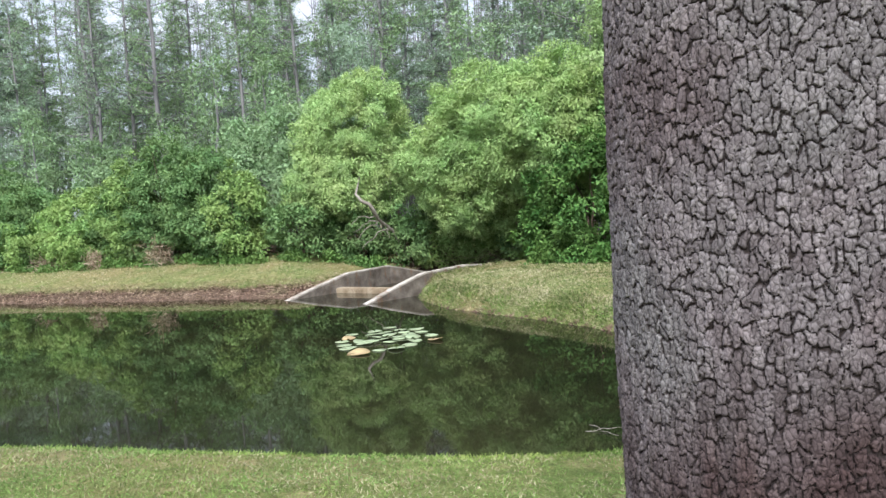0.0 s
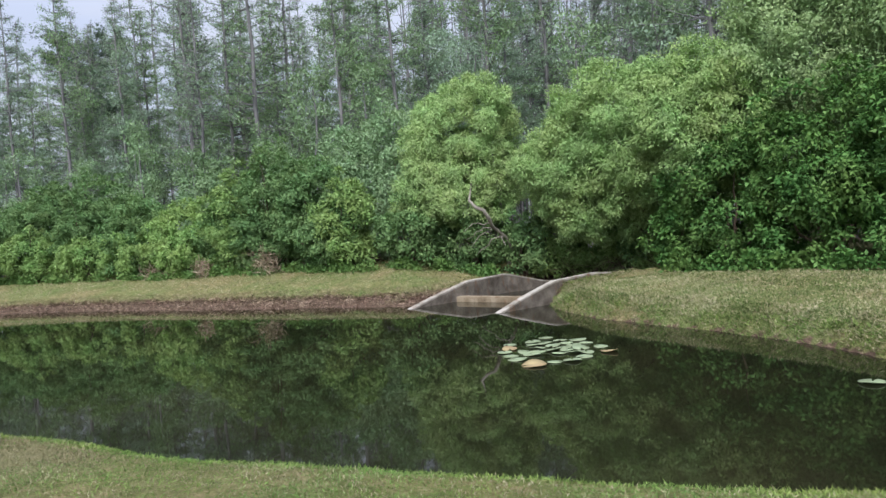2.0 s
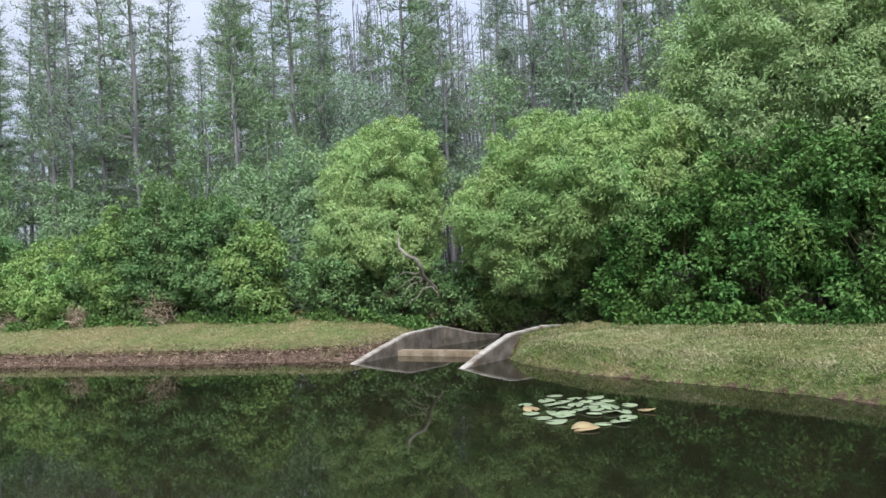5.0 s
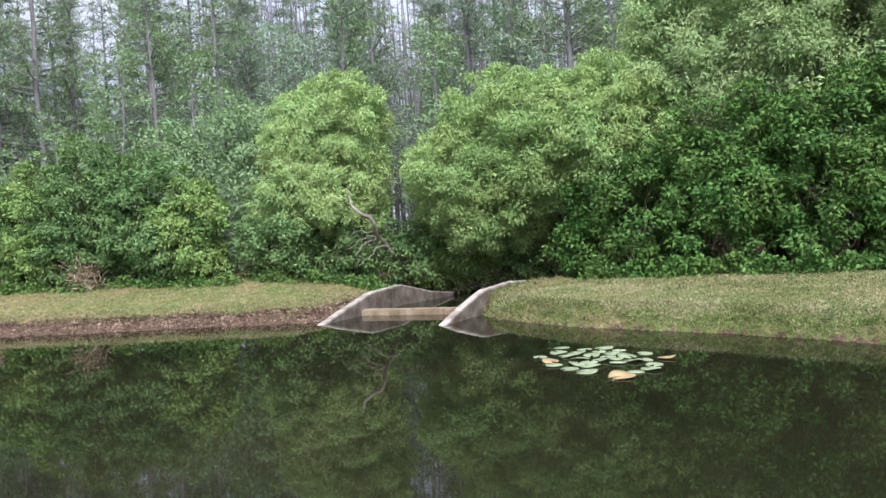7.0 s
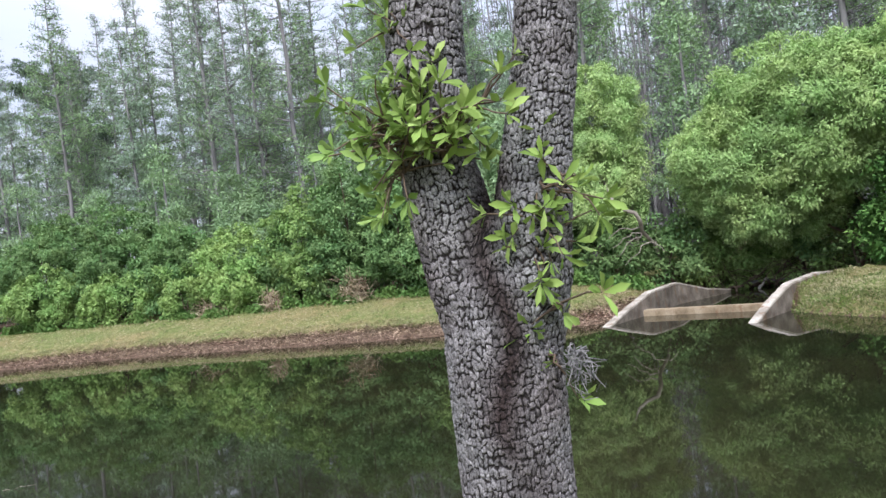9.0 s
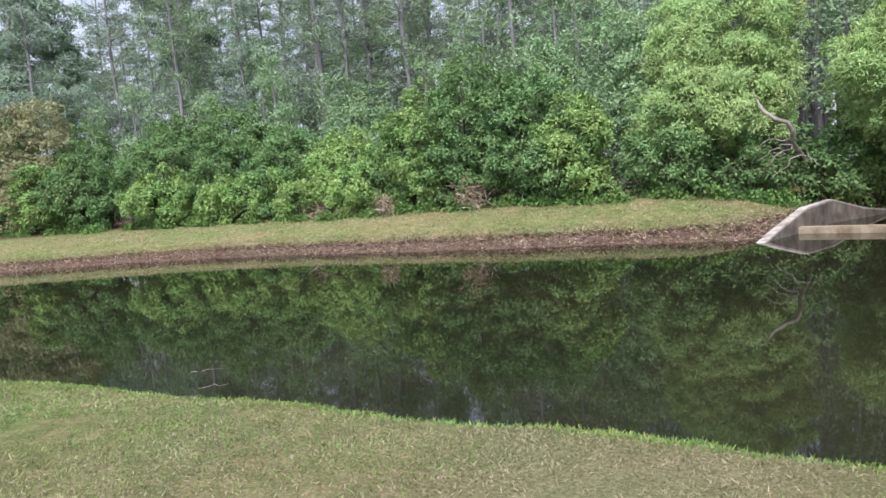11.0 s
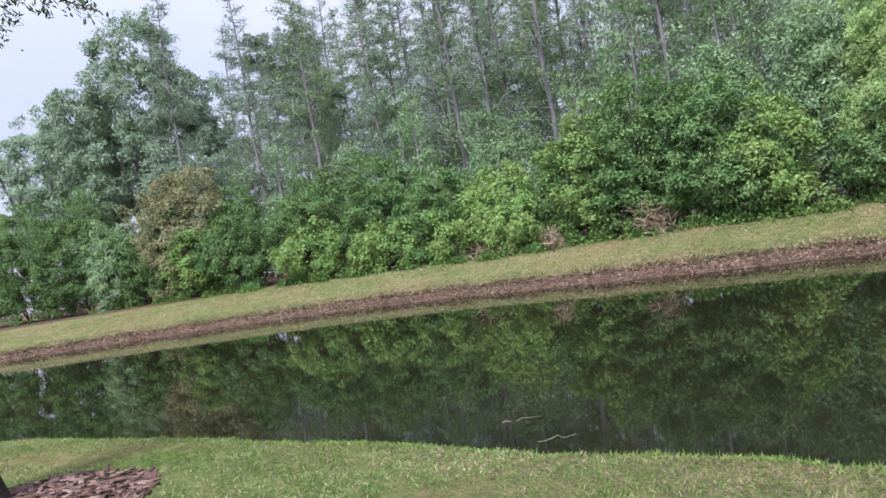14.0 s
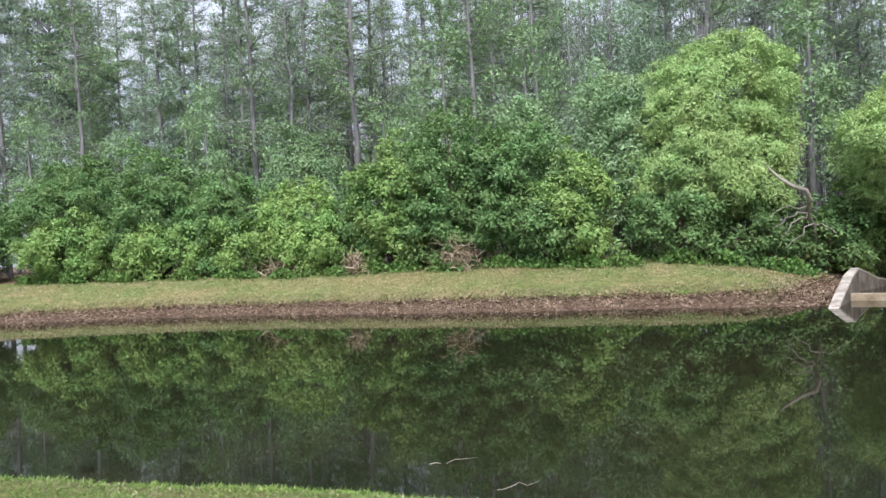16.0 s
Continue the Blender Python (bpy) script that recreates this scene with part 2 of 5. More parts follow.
def bark_plated(name, tones, width, tall, crack, crack_colour, soak):
    """Oak bark: blocky plates, each its own tone, parted by dark cracks; 'bark_u' and 'bark_v' run round and up the trunk in metres."""
    m, n, l = material(name)
    uv = n.new("ShaderNodeCombineXYZ")
    for key, socket in (("bark_u", "X"), ("bark_v", "Y")):
        at = n.new("ShaderNodeAttribute")
        at.attribute_name = key
        l.new(at.outputs["Fac"], uv.inputs[socket])

    def shaken(amount, scale, start=None):
        no = n.new("ShaderNodeTexNoise")
        no.inputs["Scale"].default_value, no.inputs["Detail"].default_value = scale, 3.0
        l.new(uv.outputs[0], no.inputs["Vector"])
        off = n.new("ShaderNodeVectorMath")
        off.operation = "MULTIPLY_ADD"
        off.inputs[1].default_value = (amount, amount, 0)
        l.new(no.outputs["Color"], off.inputs[0])
        l.new(start or uv.outputs[0], off.inputs[2])
        return off.outputs[0]

    def cells(vector, w, h, feature, randomness):
        sc = n.new("ShaderNodeVectorMath")
        sc.operation = "MULTIPLY"
        sc.inputs[1].default_value = (1 / w, 1 / h, 0)
        l.new(vector, sc.inputs[0])
        vo = n.new("ShaderNodeTexVoronoi")
        vo.voronoi_dimensions, vo.feature = "2D", feature
        vo.inputs["Scale"].default_value, vo.inputs["Randomness"].default_value = 1.0, randomness
        l.new(sc.outputs[0], vo.inputs["Vector"])
        return vo

    flake = cells(shaken(0.006, 200.0, shaken(0.012, 60.0)), width, tall, "DISTANCE_TO_EDGE", 1.0)
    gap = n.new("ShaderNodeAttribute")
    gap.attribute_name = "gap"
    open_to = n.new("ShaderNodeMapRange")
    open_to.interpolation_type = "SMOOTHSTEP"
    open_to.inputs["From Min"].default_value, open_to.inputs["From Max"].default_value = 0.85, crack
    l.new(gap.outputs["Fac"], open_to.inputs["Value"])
    tone = n.new("ShaderNodeAttribute")
    tone.attribute_name = "tone"
    plate = ramp_of(n, [(0.0, tones[0]), (0.55, tones[1]), (1.0, tones[2])])
    grain = noise_of(n, l, 150.0, 6.0, stretch=(1, 1, 0.6), rough=0.75)
    mixed = n.new("ShaderNodeMath")
    mixed.operation = "MULTIPLY_ADD"
    mixed.inputs[1].default_value = 0.4
    l.new(tone.outputs["Fac"], mixed.inputs[0])
    gm = n.new("ShaderNodeMapRange")
    gm.inputs["From Min"].default_value, gm.inputs["From Max"].default_value = 0.3, 0.7
    gm.inputs["To Min"].default_value, gm.inputs["To Max"].default_value = 0.05, 0.6
    l.new(grain.outputs["Fac"], gm.inputs["Value"])
    l.new(gm.outputs[0], mixed.inputs[2])
    l.new(mixed.outputs[0], plate.inputs[0])
    big = noise_of(n, l, 3.0, 4.0)
    br = ramp_of(n, [(0.36, (0.78, 0.70, 0.72)), (0.5, (1.0, 0.98, 1.0)), (0.64, (0.98, 1.02, 1.02))])
    l.new(big.outputs["Fac"], br.inputs[0])
    tinted = mix_of(n, l, 1.0, plate.outputs[0], br.outputs[0], "MULTIPLY")
    fl = ramp_of(n, [(0.0, (0.22, 0.20, 0.20)), (0.16, (1.08, 1.08, 1.08))])
    l.new(flake.outputs["Distance"], fl.inputs[0])
    tinted = mix_of(n, l, 0.7, tinted, mix_of(n, l, 1.0, tinted, fl.outputs[0], "MULTIPLY"))
    spots = noise_of(n, l, 48.0, 6.0, rough=0.75)
    sr = ramp_of(n, [(0.60, (0, 0, 0)), (0.70, (0.6, 0.6, 0.6))])
    l.new(spots.outputs["Fac"], sr.inputs[0])
    lich = mix_of(n, l, sr.outputs[0], tinted, tuple(min(0.5, c * 1.5) for c in tones[2]))
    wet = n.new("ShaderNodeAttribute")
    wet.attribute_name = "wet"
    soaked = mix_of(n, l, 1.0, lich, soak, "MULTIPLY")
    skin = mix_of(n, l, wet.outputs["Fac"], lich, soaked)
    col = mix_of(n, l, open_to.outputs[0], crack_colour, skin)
    height = n.new("ShaderNodeMath")
    height.operation = "MULTIPLY_ADD"
    height.inputs[1].default_value = 0.35
    l.new(mixed.outputs[0], height.inputs[0])
    l.new(open_to.outputs[0], height.inputs[2])
    height2 = n.new("ShaderNodeMath")
    height2.operation = "MULTIPLY_ADD"
    height2.inputs[1].default_value = 0.6
    l.new(flake.outputs["Distance"], height2.inputs[0])
    l.new(height.outputs[0], height2.inputs[2])
    principled(n, l, col, 0.92, bump_of(n, l, height2.outputs[0], 1.0, 0.005), 0.15)
    return m


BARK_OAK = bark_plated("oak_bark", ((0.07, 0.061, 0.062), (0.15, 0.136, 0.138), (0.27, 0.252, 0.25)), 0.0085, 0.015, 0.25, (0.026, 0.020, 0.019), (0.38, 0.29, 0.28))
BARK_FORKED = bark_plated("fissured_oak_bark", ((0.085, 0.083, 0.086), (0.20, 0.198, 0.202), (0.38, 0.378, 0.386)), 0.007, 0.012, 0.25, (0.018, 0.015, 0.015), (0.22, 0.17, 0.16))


def ground_material():
    """Turf: green and straw-coloured patches; bare brown earth and thatch where 'earth' says the bank is cut."""
    m, n, l = material("turf")
    big = noise_of(n, l, 0.55, 5.0)
    mid = noise_of(n, l, 4.5, 6.0, rough=0.7)
    fine = noise_of(n, l, 38.0, 6.0, rough=0.75)
    g1 = ramp_of(n, [(0.30, (0.10, 0.13, 0.05)), (0.5, (0.185, 0.195, 0.09)), (0.68, (0.32, 0.275, 0.18))])
    l.new(mid.outputs["Fac"], g1.inputs[0])
    g2 = ramp_of(n, [(0.38, (0.72, 0.95, 0.6)), (0.62, (1.15, 1.0, 0.95))])
    l.new(big.outputs["Fac"], g2.inputs[0])
    turf = mix_of(n, l, 1.0, g1.outputs[0], g2.outputs[0], "MULTIPLY")
    f2 = ramp_of(n, [(0.3, (0.55, 0.55, 0.5)), (0.7, (1.3, 1.3, 1.2))])
    l.new(fine.outputs["Fac"], f2.inputs[0])
    turf = mix_of(n, l, 1.0, turf, f2.outputs[0], "MULTIPLY")
    dry_at = n.new("ShaderNodeAttribute")
    dry_at.attribute_name = "straw"
    d1 = ramp_of(n, [(0.32, (0.10, 0.095, 0.045)), (0.5, (0.22, 0.195, 0.11)), (0.68, (0.40, 0.345, 0.225))])
    l.new(fine.outputs["Fac"], d1.inputs[0])
    turf = mix_of(n, l, dry_at.outputs["Fac"], turf, d1.outputs[0])
    e1 = ramp_of(n, [(0.3, (0.05, 0.032, 0.024)), (0.55, (0.14, 0.095, 0.068)), (0.74, (0.33, 0.25, 0.175))])
    earth_n = noise_of(n, l, 9.0, 7.0, rough=0.75)
    l.new(earth_n.outputs["Fac"], e1.inputs[0])
    at = n.new("ShaderNodeAttribute")
    at.attribute_name = "earth"
    edge = n.new("ShaderNodeMath")
    edge.operation = "ADD"
    jig = n.new("ShaderNodeMapRange")
    jig.inputs["To Min"].default_value, jig.inputs["To Max"].default_value = -0.45, 0.45
    l.new(mid.outputs["Fac"], jig.inputs["Value"])
    l.new(at.outputs["Fac"], edge.inputs[0])
    l.new(jig.outputs[0], edge.inputs[1])
    er = ramp_of(n, [(0.35, (0, 0, 0)), (0.65, (1, 1, 1))])
    l.new(edge.outputs[0], er.inputs[0])
    col = mix_of(n, l, er.outputs[0], turf, e1.outputs[0])
    principled(n, l, col, 0.95, bump_of(n, l, fine.outputs["Fac"], 0.9, 0.05), 0.1)
    return m


GROUND = ground_material()


def water_material():
    m, n, l = material("pond_water")
    r1 = noise_of(n, l, 1.6, 3.0, stretch=(1, 1, 1))
    r2 = noise_of(n, l, 9.0, 2.0)
    s = n.new("ShaderNodeMath")
    s.operation = "MULTIPLY_ADD"
    s.inputs[1].default_value = 0.08
    l.new(r2.outputs["Fac"], s.inputs[0])
    l.new(r1.outputs["Fac"], s.inputs[2])
    murk = noise_of(n, l, 0.35, 4.0)
    mr = ramp_of(n, [(0.35, (0.0085, 0.011, 0.005)), (0.65, (0.0155, 0.0145, 0.0075))])
    l.new(murk.outputs["Fac"], mr.inputs[0])
    p = principled(n, l, mr.outputs[0], 0.022, bump_of(n, l, s.outputs[0], 0.03, 0.0012), 0.5)
    p.inputs["IOR"].default_value = 1.33
    return m


WATER = water_material()


def concrete_material(name, dark, mid, light):
    m, n, l = material(name)
    a = noise_of(n, l, 3.0, 6.0)
    b = noise_of(n, l, 45.0, 6.0, rough=0.7)
    r = ramp_of(n, [(0.3, dark), (0.5, mid), (0.7, light)])
    l.new(a.outputs["Fac"], r.inputs[0])
    r2 = ramp_of(n, [(0.35, (0.7, 0.68, 0.66)), (0.65, (1.1, 1.1, 1.1))])
    l.new(b.outputs["Fac"], r2.inputs[0])
    st = noise_of(n, l, 5.0, 5.0, stretch=(1, 1, 0.3))
    sr = ramp_of(n, [(0.56, (0, 0, 0)), (0.7, (1, 1, 1))])
    l.new(st.outputs["Fac"], sr.inputs[0])
    col = mix_of(n, l, 1.0, r.outputs[0], r2.outputs[0], "MULTIPLY")
    col = mix_of(n, l, sr.outputs[0], col, (0.17, 0.10, 0.06))
    principled(n, l, col, 0.9, bump_of(n, l, b.outputs["Fac"], 0.5, 0.01), 0.2)
    return m


# wall sides: their stains and their shade are both in this darker colour
CONCRETE = concrete_material("weathered_concrete", (0.08, 0.067, 0.055), (0.155, 0.134, 0.114), (0.24, 0.212, 0.184))
# wall tops: paled for the skylight that falls on them
SKYLIT_CONCRETE = concrete_material("skylit_pale_concrete", (0.22, 0.195, 0.165), (0.36, 0.33, 0.29), (0.48, 0.45, 0.405))
SILL_CONCRETE = concrete_material("tan_concrete", (0.15, 0.115, 0.075), (0.26, 0.205, 0.14), (0.36, 0.30, 0.22))


def mulch_material():
    m, n, l = material("bark_mulch")
    geo = n.new("ShaderNodeNewGeometry")
    r = ramp_of(n, [(0.0, (0.05, 0.03, 0.025)), (0.5, (0.14, 0.085, 0.07)), (1.0, (0.30, 0.21, 0.18))])
    l.new(geo.outputs["Random Per Island"], r.inputs[0])
    b = noise_of(n, l, 60.0, 4.0)
    principled(n, l, r.outputs[0], 0.9, bump_of(n, l, b.outputs["Fac"], 0.5, 0.01), 0.15)
    return m


MULCH = mulch_material()


# ---- mesh helpers ----
rng = np.random.default_rng(7)


def mesh_of(name, verts, quads=None, tris=None, mat=None, smooth=False, attrs=None):
    me = bpy.data.meshes.new(name)
    verts = np.asarray(verts, np.float32)
    loops, starts, at = [], [], 0
    for f, k in ((quads, 4), (tris, 3)):
        if f is not None and len(f):
            f = np.asarray(f, np.int32)
            loops.append(f.ravel())
            starts.append(at + k * np.arange(len(f), dtype=np.int32))
            at += f.size
    loops, starts = np.concatenate(loops), np.concatenate(starts)
    me.vertices.add(len(verts))
    me.vertices.foreach_set("co", verts.ravel())
    me.loops.add(len(loops))
    me.loops.foreach_set("vertex_index", loops)
    me.polygons.add(len(starts))
    me.polygons.foreach_set("loop_start", starts)
    if smooth:
        me.polygons.foreach_set("use_smooth", np.ones(len(starts), bool))
    for key, values in (attrs or {}).items():
        a = me.attributes.new(key, "FLOAT", "POINT")
        a.data.foreach_set("value", np.asarray(values, np.float32))
    me.update(calc_edges=True)
    me.validate()
    if mat:
        me.materials.append(mat)
    return me


def thing(name, label, category, group="", kind="", at=(0, 0, 0)):
    ob = new(name)
    ob.location = at
    return tagged(ob, label, category, group, kind)


def part(name, me, parent, label=""):
    ob = new(name, me)
    ob.parent = parent
    return tagged(ob, label) if label else ob


def unit(v):
    return v / np.maximum(np.linalg.norm(v, axis=-1, keepdims=True), 1e-9)


def leaf_geometry(P, D, L, W, fold=0.15, N=None):
    """Lozenge leaves at P along D, of length L and width W, facing N or mostly up."""
    n = len(P)
    if N is None:
        N = np.array((0, 0, 0.8))
    side = unit(np.cross(D, unit(rng.normal(size=(n, 3)) * (0.55, 0.55, 0.3) + N)))
    up = np.cross(side, D)
    L, W = np.broadcast_to(L, n)[:, None], np.broadcast_to(W, n)[:, None]
    mid = P + D * L * 0.45 + up * W * fold
    v = np.stack([P, mid - side * W / 2, P + D * L - up * L * 0.08, mid + side * W / 2], 1).reshape(-1, 3)
    return v, np.arange(4 * n).reshape(-1, 4)


def small_leaves(P, D, L, W, N=None):
    """Small far-off leaves, one pointed blade each."""
    n = len(P)
    if N is None:
        N = np.array((0, 0, 0.8))
    side = unit(np.cross(D, unit(rng.normal(size=(n, 3)) * (0.5, 0.5, 0.3) + N)))
    L, W = np.broadcast_to(L, n)[:, None], np.broadcast_to(W, n)[:, None]
    v = np.stack([P - side * W / 2, P + side * W / 2, P + D * L], 1).reshape(-1, 3)
    return v, np.arange(3 * n).reshape(-1, 3)


def tube_geometry(points, radii, seg=7, wobble=0.0):
    pts, rad = np.asarray(points, float), np.asarray(radii, float)
    n = len(pts)
    tan = unit(np.gradient(pts, axis=0))
    ref = np.where(np.abs(tan[:, 2:3]) > 0.9, (1.0, 0, 0), (0, 0, 1.0))
    a = unit(np.cross(tan, ref))
    b = np.cross(tan, a)
    th = np.linspace(0, 2 * np.pi, seg, endpoint=False)
    ring = np.cos(th)[None, :, None] * a[:, None] + np.sin(th)[None, :, None] * b[:, None]
    r = rad[:, None, None] * (1 + wobble * rng.normal(size=(n, seg, 1)))
    v = (pts[:, None] + ring * r).reshape(-1, 3)
    i, j = np.meshgrid(np.arange(n - 1), np.arange(seg), indexing="ij")
    k = (j + 1) % seg
    q = np.stack([i * seg + j, i * seg + k, (i + 1) * seg + k, (i + 1) * seg + j], -1).reshape(-1, 4)
    return v, q


def joined(parts):
    vs, qs, at = [], [], 0
    for v, q in parts:
        vs.append(v)
        qs.append(q + at)
        at += len(v)
    return np.concatenate(vs), np.concatenate(qs)


def bent(a, b, n, sag=0.0, jitter=0.0):
    a, b = np.asarray(a, float), np.asarray(b, float)
    t = np.linspace(0, 1, n)[:, None]
    p = a + (b - a) * t
    p[:, 2] += sag * 4 * (t * (1 - t))[:, 0]
    if jitter:
        p[1:-1] += rng.normal(size=(n - 2, 3)) * jitter
    return p


def clumps(centre, radii, count, lobes=0.25, low=-0.6):
    """Clump centres over an uneven ellipsoid: most near its skin, some inside."""
    u = unit(rng.normal(size=(count * 2, 3)))
    u = u[u[:, 2] > low][:count]
    ph = rng.uniform(0, 6.3, 6)
    bumpy = 1 + lobes * (0.6 * np.sin(9 * u[:, 0] + ph[4]) * np.sin(8 * u[:, 2] + ph[5]) + np.sin(3 * u[:, 0] + ph[0]) * np.sin(3 * u[:, 1] + ph[1]) + 0.7 * np.sin(5 * u[:, 2] + ph[2] + 4 * u[:, 0]) + 0.5 * np.sin(7 * u[:, 1] + ph[3]))
    depth = rng.uniform(0.45, 1.0, len(u)) ** 0.5
    return np.asarray(centre) + u * np.asarray(radii) * (bumpy * depth)[:, None], u


def clump_leaves(C, U, r, per, L, W, droop=0.4, spread=0.9):
    """Leaves round each clump centre, pointing outwards and hanging by droop, facing out and up."""
    n = len(C) * per
    c, out = np.repeat(C, per, 0), np.repeat(U, per, 0)
    r = np.repeat(np.broadcast_to(r, len(C)), per)[:, None]
    u = unit(rng.normal(size=(n, 3)) + out * 0.5 + (0, 0, 0.35))
    P = c + u * r * rng.uniform(0.45, 1.0, (n, 1)) * (1, 1, 0.75)
    D = unit(u * spread * 0.6 + rng.normal(size=(n, 3)) * 0.6 + np.array((0, 0, -1.0)) * droop)
    return small_leaves(P, D, L * rng.uniform(0.6, 1.3, n), W * rng.uniform(0.6, 1.3, n), u * 0.8 + out * 0.4 + (0, 0, 0.6))


# ---- the pond and the ground ----
NEAR = [(-2.4, 12.4), (-2.85, 11.3), (-3.78, 10.55), (-4.85, 10.12), (-6.35, 9.56), (-8.95, 8.52), (-11.8, 7.95), (-13.6, 7.52), (-15.6, 6.95), (-17.7, 6.4), (-20, 5.75), (-22, 5.1), (-25.5, 3.7), (-30, 1), (-36, -4), (-44, -12), (-52, -20)]
FAR = [(-66, -22), (-70, -10), (-61, -3), (-54.5, 2.5), (-49.5, 6.2), (-43.5, 11), (-38.4, 14.3), (-34.4, 16.1), (-30, 17.1), (-26, 17.8), (-23, 18.4), (-21, 19.0), (-18.5, 19.5), (-16.75, 19.9)]
RIGHT = [(-12.98, 20.75), (-12.35, 20.0), (-11.5, 19.3), (-10.5, 18.65), (-7.9, 17.65), (-5.2, 16.5), (-3.8, 15), (-2.9, 14.0)]


def softened(pts, times=2):
    p = np.array(pts, float)
    for _ in range(times):
        q = np.empty((2 * len(p) - 2, 2))
        q[0::2], q[1::2] = 0.75 * p[:-1] + 0.25 * p[1:], 0.25 * p[:-1] + 0.75 * p[1:]
        p = np.vstack([p[:1], q, p[-1:]])
    return p


SHORE = np.vstack([softened(NEAR + FAR), [(-16.5, 23.5), (-16.1, 25.5), (-15.6, 27.6), (-13.2, 27.2), (-12.9, 24.0)], softened(RIGHT + NEAR[:1])[:-1]])


def shore_distance(x, y):
    """Signed distance to the water's edge: positive on land."""
    x, y = np.asarray(x, float).ravel(), np.asarray(y, float).ravel()
    a, b = SHORE, np.roll(SHORE, -1, 0)
    best = np.full(len(x), 1e9)
    inside = np.zeros(len(x), bool)
    for (ax, ay), (bx, by) in zip(a, b):
        dx, dy = bx - ax, by - ay
        t = np.clip(((x - ax) * dx + (y - ay) * dy) / (dx * dx + dy * dy + 1e-12), 0, 1)
        best = np.minimum(best, (x - ax - t * dx) ** 2 + (y - ay - t * dy) ** 2)
        if ay != by:
            inside ^= ((ay > y) != (by > y)) & (x < (bx - ax) * (y - ay) / (by - ay) + ax)
    return np.where(inside, -1, 1) * np.sqrt(best)


def wave(x, y, k, seed):
    s = np.random.default_rng(seed)
    out = 0
    for _ in range(6):
        a, f, p = s.uniform(0, 6.3), k * s.uniform(0.6, 1.7), s.uniform(0, 6.3)
        out = out + np.sin(f * (x * math.cos(a) + y * math.sin(a)) + p)
    return out / 6


def near_side(x, y):
    n = np.array(NEAR[::-1])
    f = np.array(FAR[2:] + RIGHT)
    mid = 0.5 * (np.interp(x, n[:, 0], n[:, 1]) + np.interp(x, f[:, 0], f[:, 1]))
    return np.where(x > -3.4, y < 13.2, (y < mid))


def ground_height(x, y):
    x, y = np.asarray(x, float), np.asarray(y, float)
    s = shore_distance(x, y).reshape(x.shape)
    s = s + 0.10 * wave(x, y, 2.5, 3) + 0.05 * wave(x, y, 8.0, 4)
    near = near_side(x, y)
    rise = np.interp(x, (-30, -17, -8, 0), (0.0, 0.035, 0.075, 0.085))
    zn = np.interp(s, (-3, -0.5, 0, 0.18, 0.5, 1.2), (-0.8, -0.3, -0.02, 0.10, 0.16, 0.19)) + np.interp(x, (-24, -15, -9), (0.07, 0.05, 0.0)) * np.clip(s * 3, 0, 1) + rise * np.clip(s - 0.8, 0, 5)
    zf = np.interp(s, (-3, -0.5, 0, 0.3, 0.8, 1.08, 1.2, 2.4, 4.5, 8, 30), (-0.8, -0.25, -0.02, 0.05, 0.13, 0.19, 0.29, 0.59, 0.92, 1.15, 1.3))
    zr = np.interp(s, (-3, -0.4, 0, 0.15, 0.35, 0.7, 2.0, 4.5, 8, 30), (-0.8, -0.25, 0.0, 0.2, 0.33, 0.43, 0.57, 0.62, 0.64, 1.1))
    w = np.clip((x + 15.5) / 2.0, 0, 1)
    z = np.where(near, zn, zf * (1 - w) + zr * w)
    # the mound is banked up against the outside of the weir's wing wall
    off = x - np.interp(y, (18.95, 19.9, 21.05, 22.6, 24.2), (-13.42, -13.30, -13.12, -12.80, -12.1))
    lip = np.interp(y, (18.95, 19.9, 21.05, 22.6, 24.2), (-0.02, 0.27, 0.54, 0.64, 0.68)) - 0.05 - np.interp(y, (20.2, 21.3), (0.9, 0)) - 0.16 * np.clip(off, 0, 9)
    z = np.where((off > 0.0) & (off < 3) & (y > 19.2) & (y < 25), np.maximum(z, lip), z)
    z = z + (0.02 * wave(x, y, 1.3, 5) + 0.015 * wave(x, y, 5.0, 6)) * np.clip(s, 0, 1)
    return z, s, near, w


RINGS = [(-1.2, 7.2, 2.0), (-20.05, 3.15, 1.05)]


def strawy(x, y, sd):
    """How dry the lawn is: straw-coloured in the middle of the walk, green by the water and at both ends."""
    return np.clip(0.85 * np.exp(-((x + 12.6) / 3.6) ** 2) + 0.12, 0, 1) * np.clip((sd - 0.1) / 0.5, 0, 1) * np.clip(1.0 + 0.7 * wave(x, y, 2.2, 19), 0.15, 1.4)


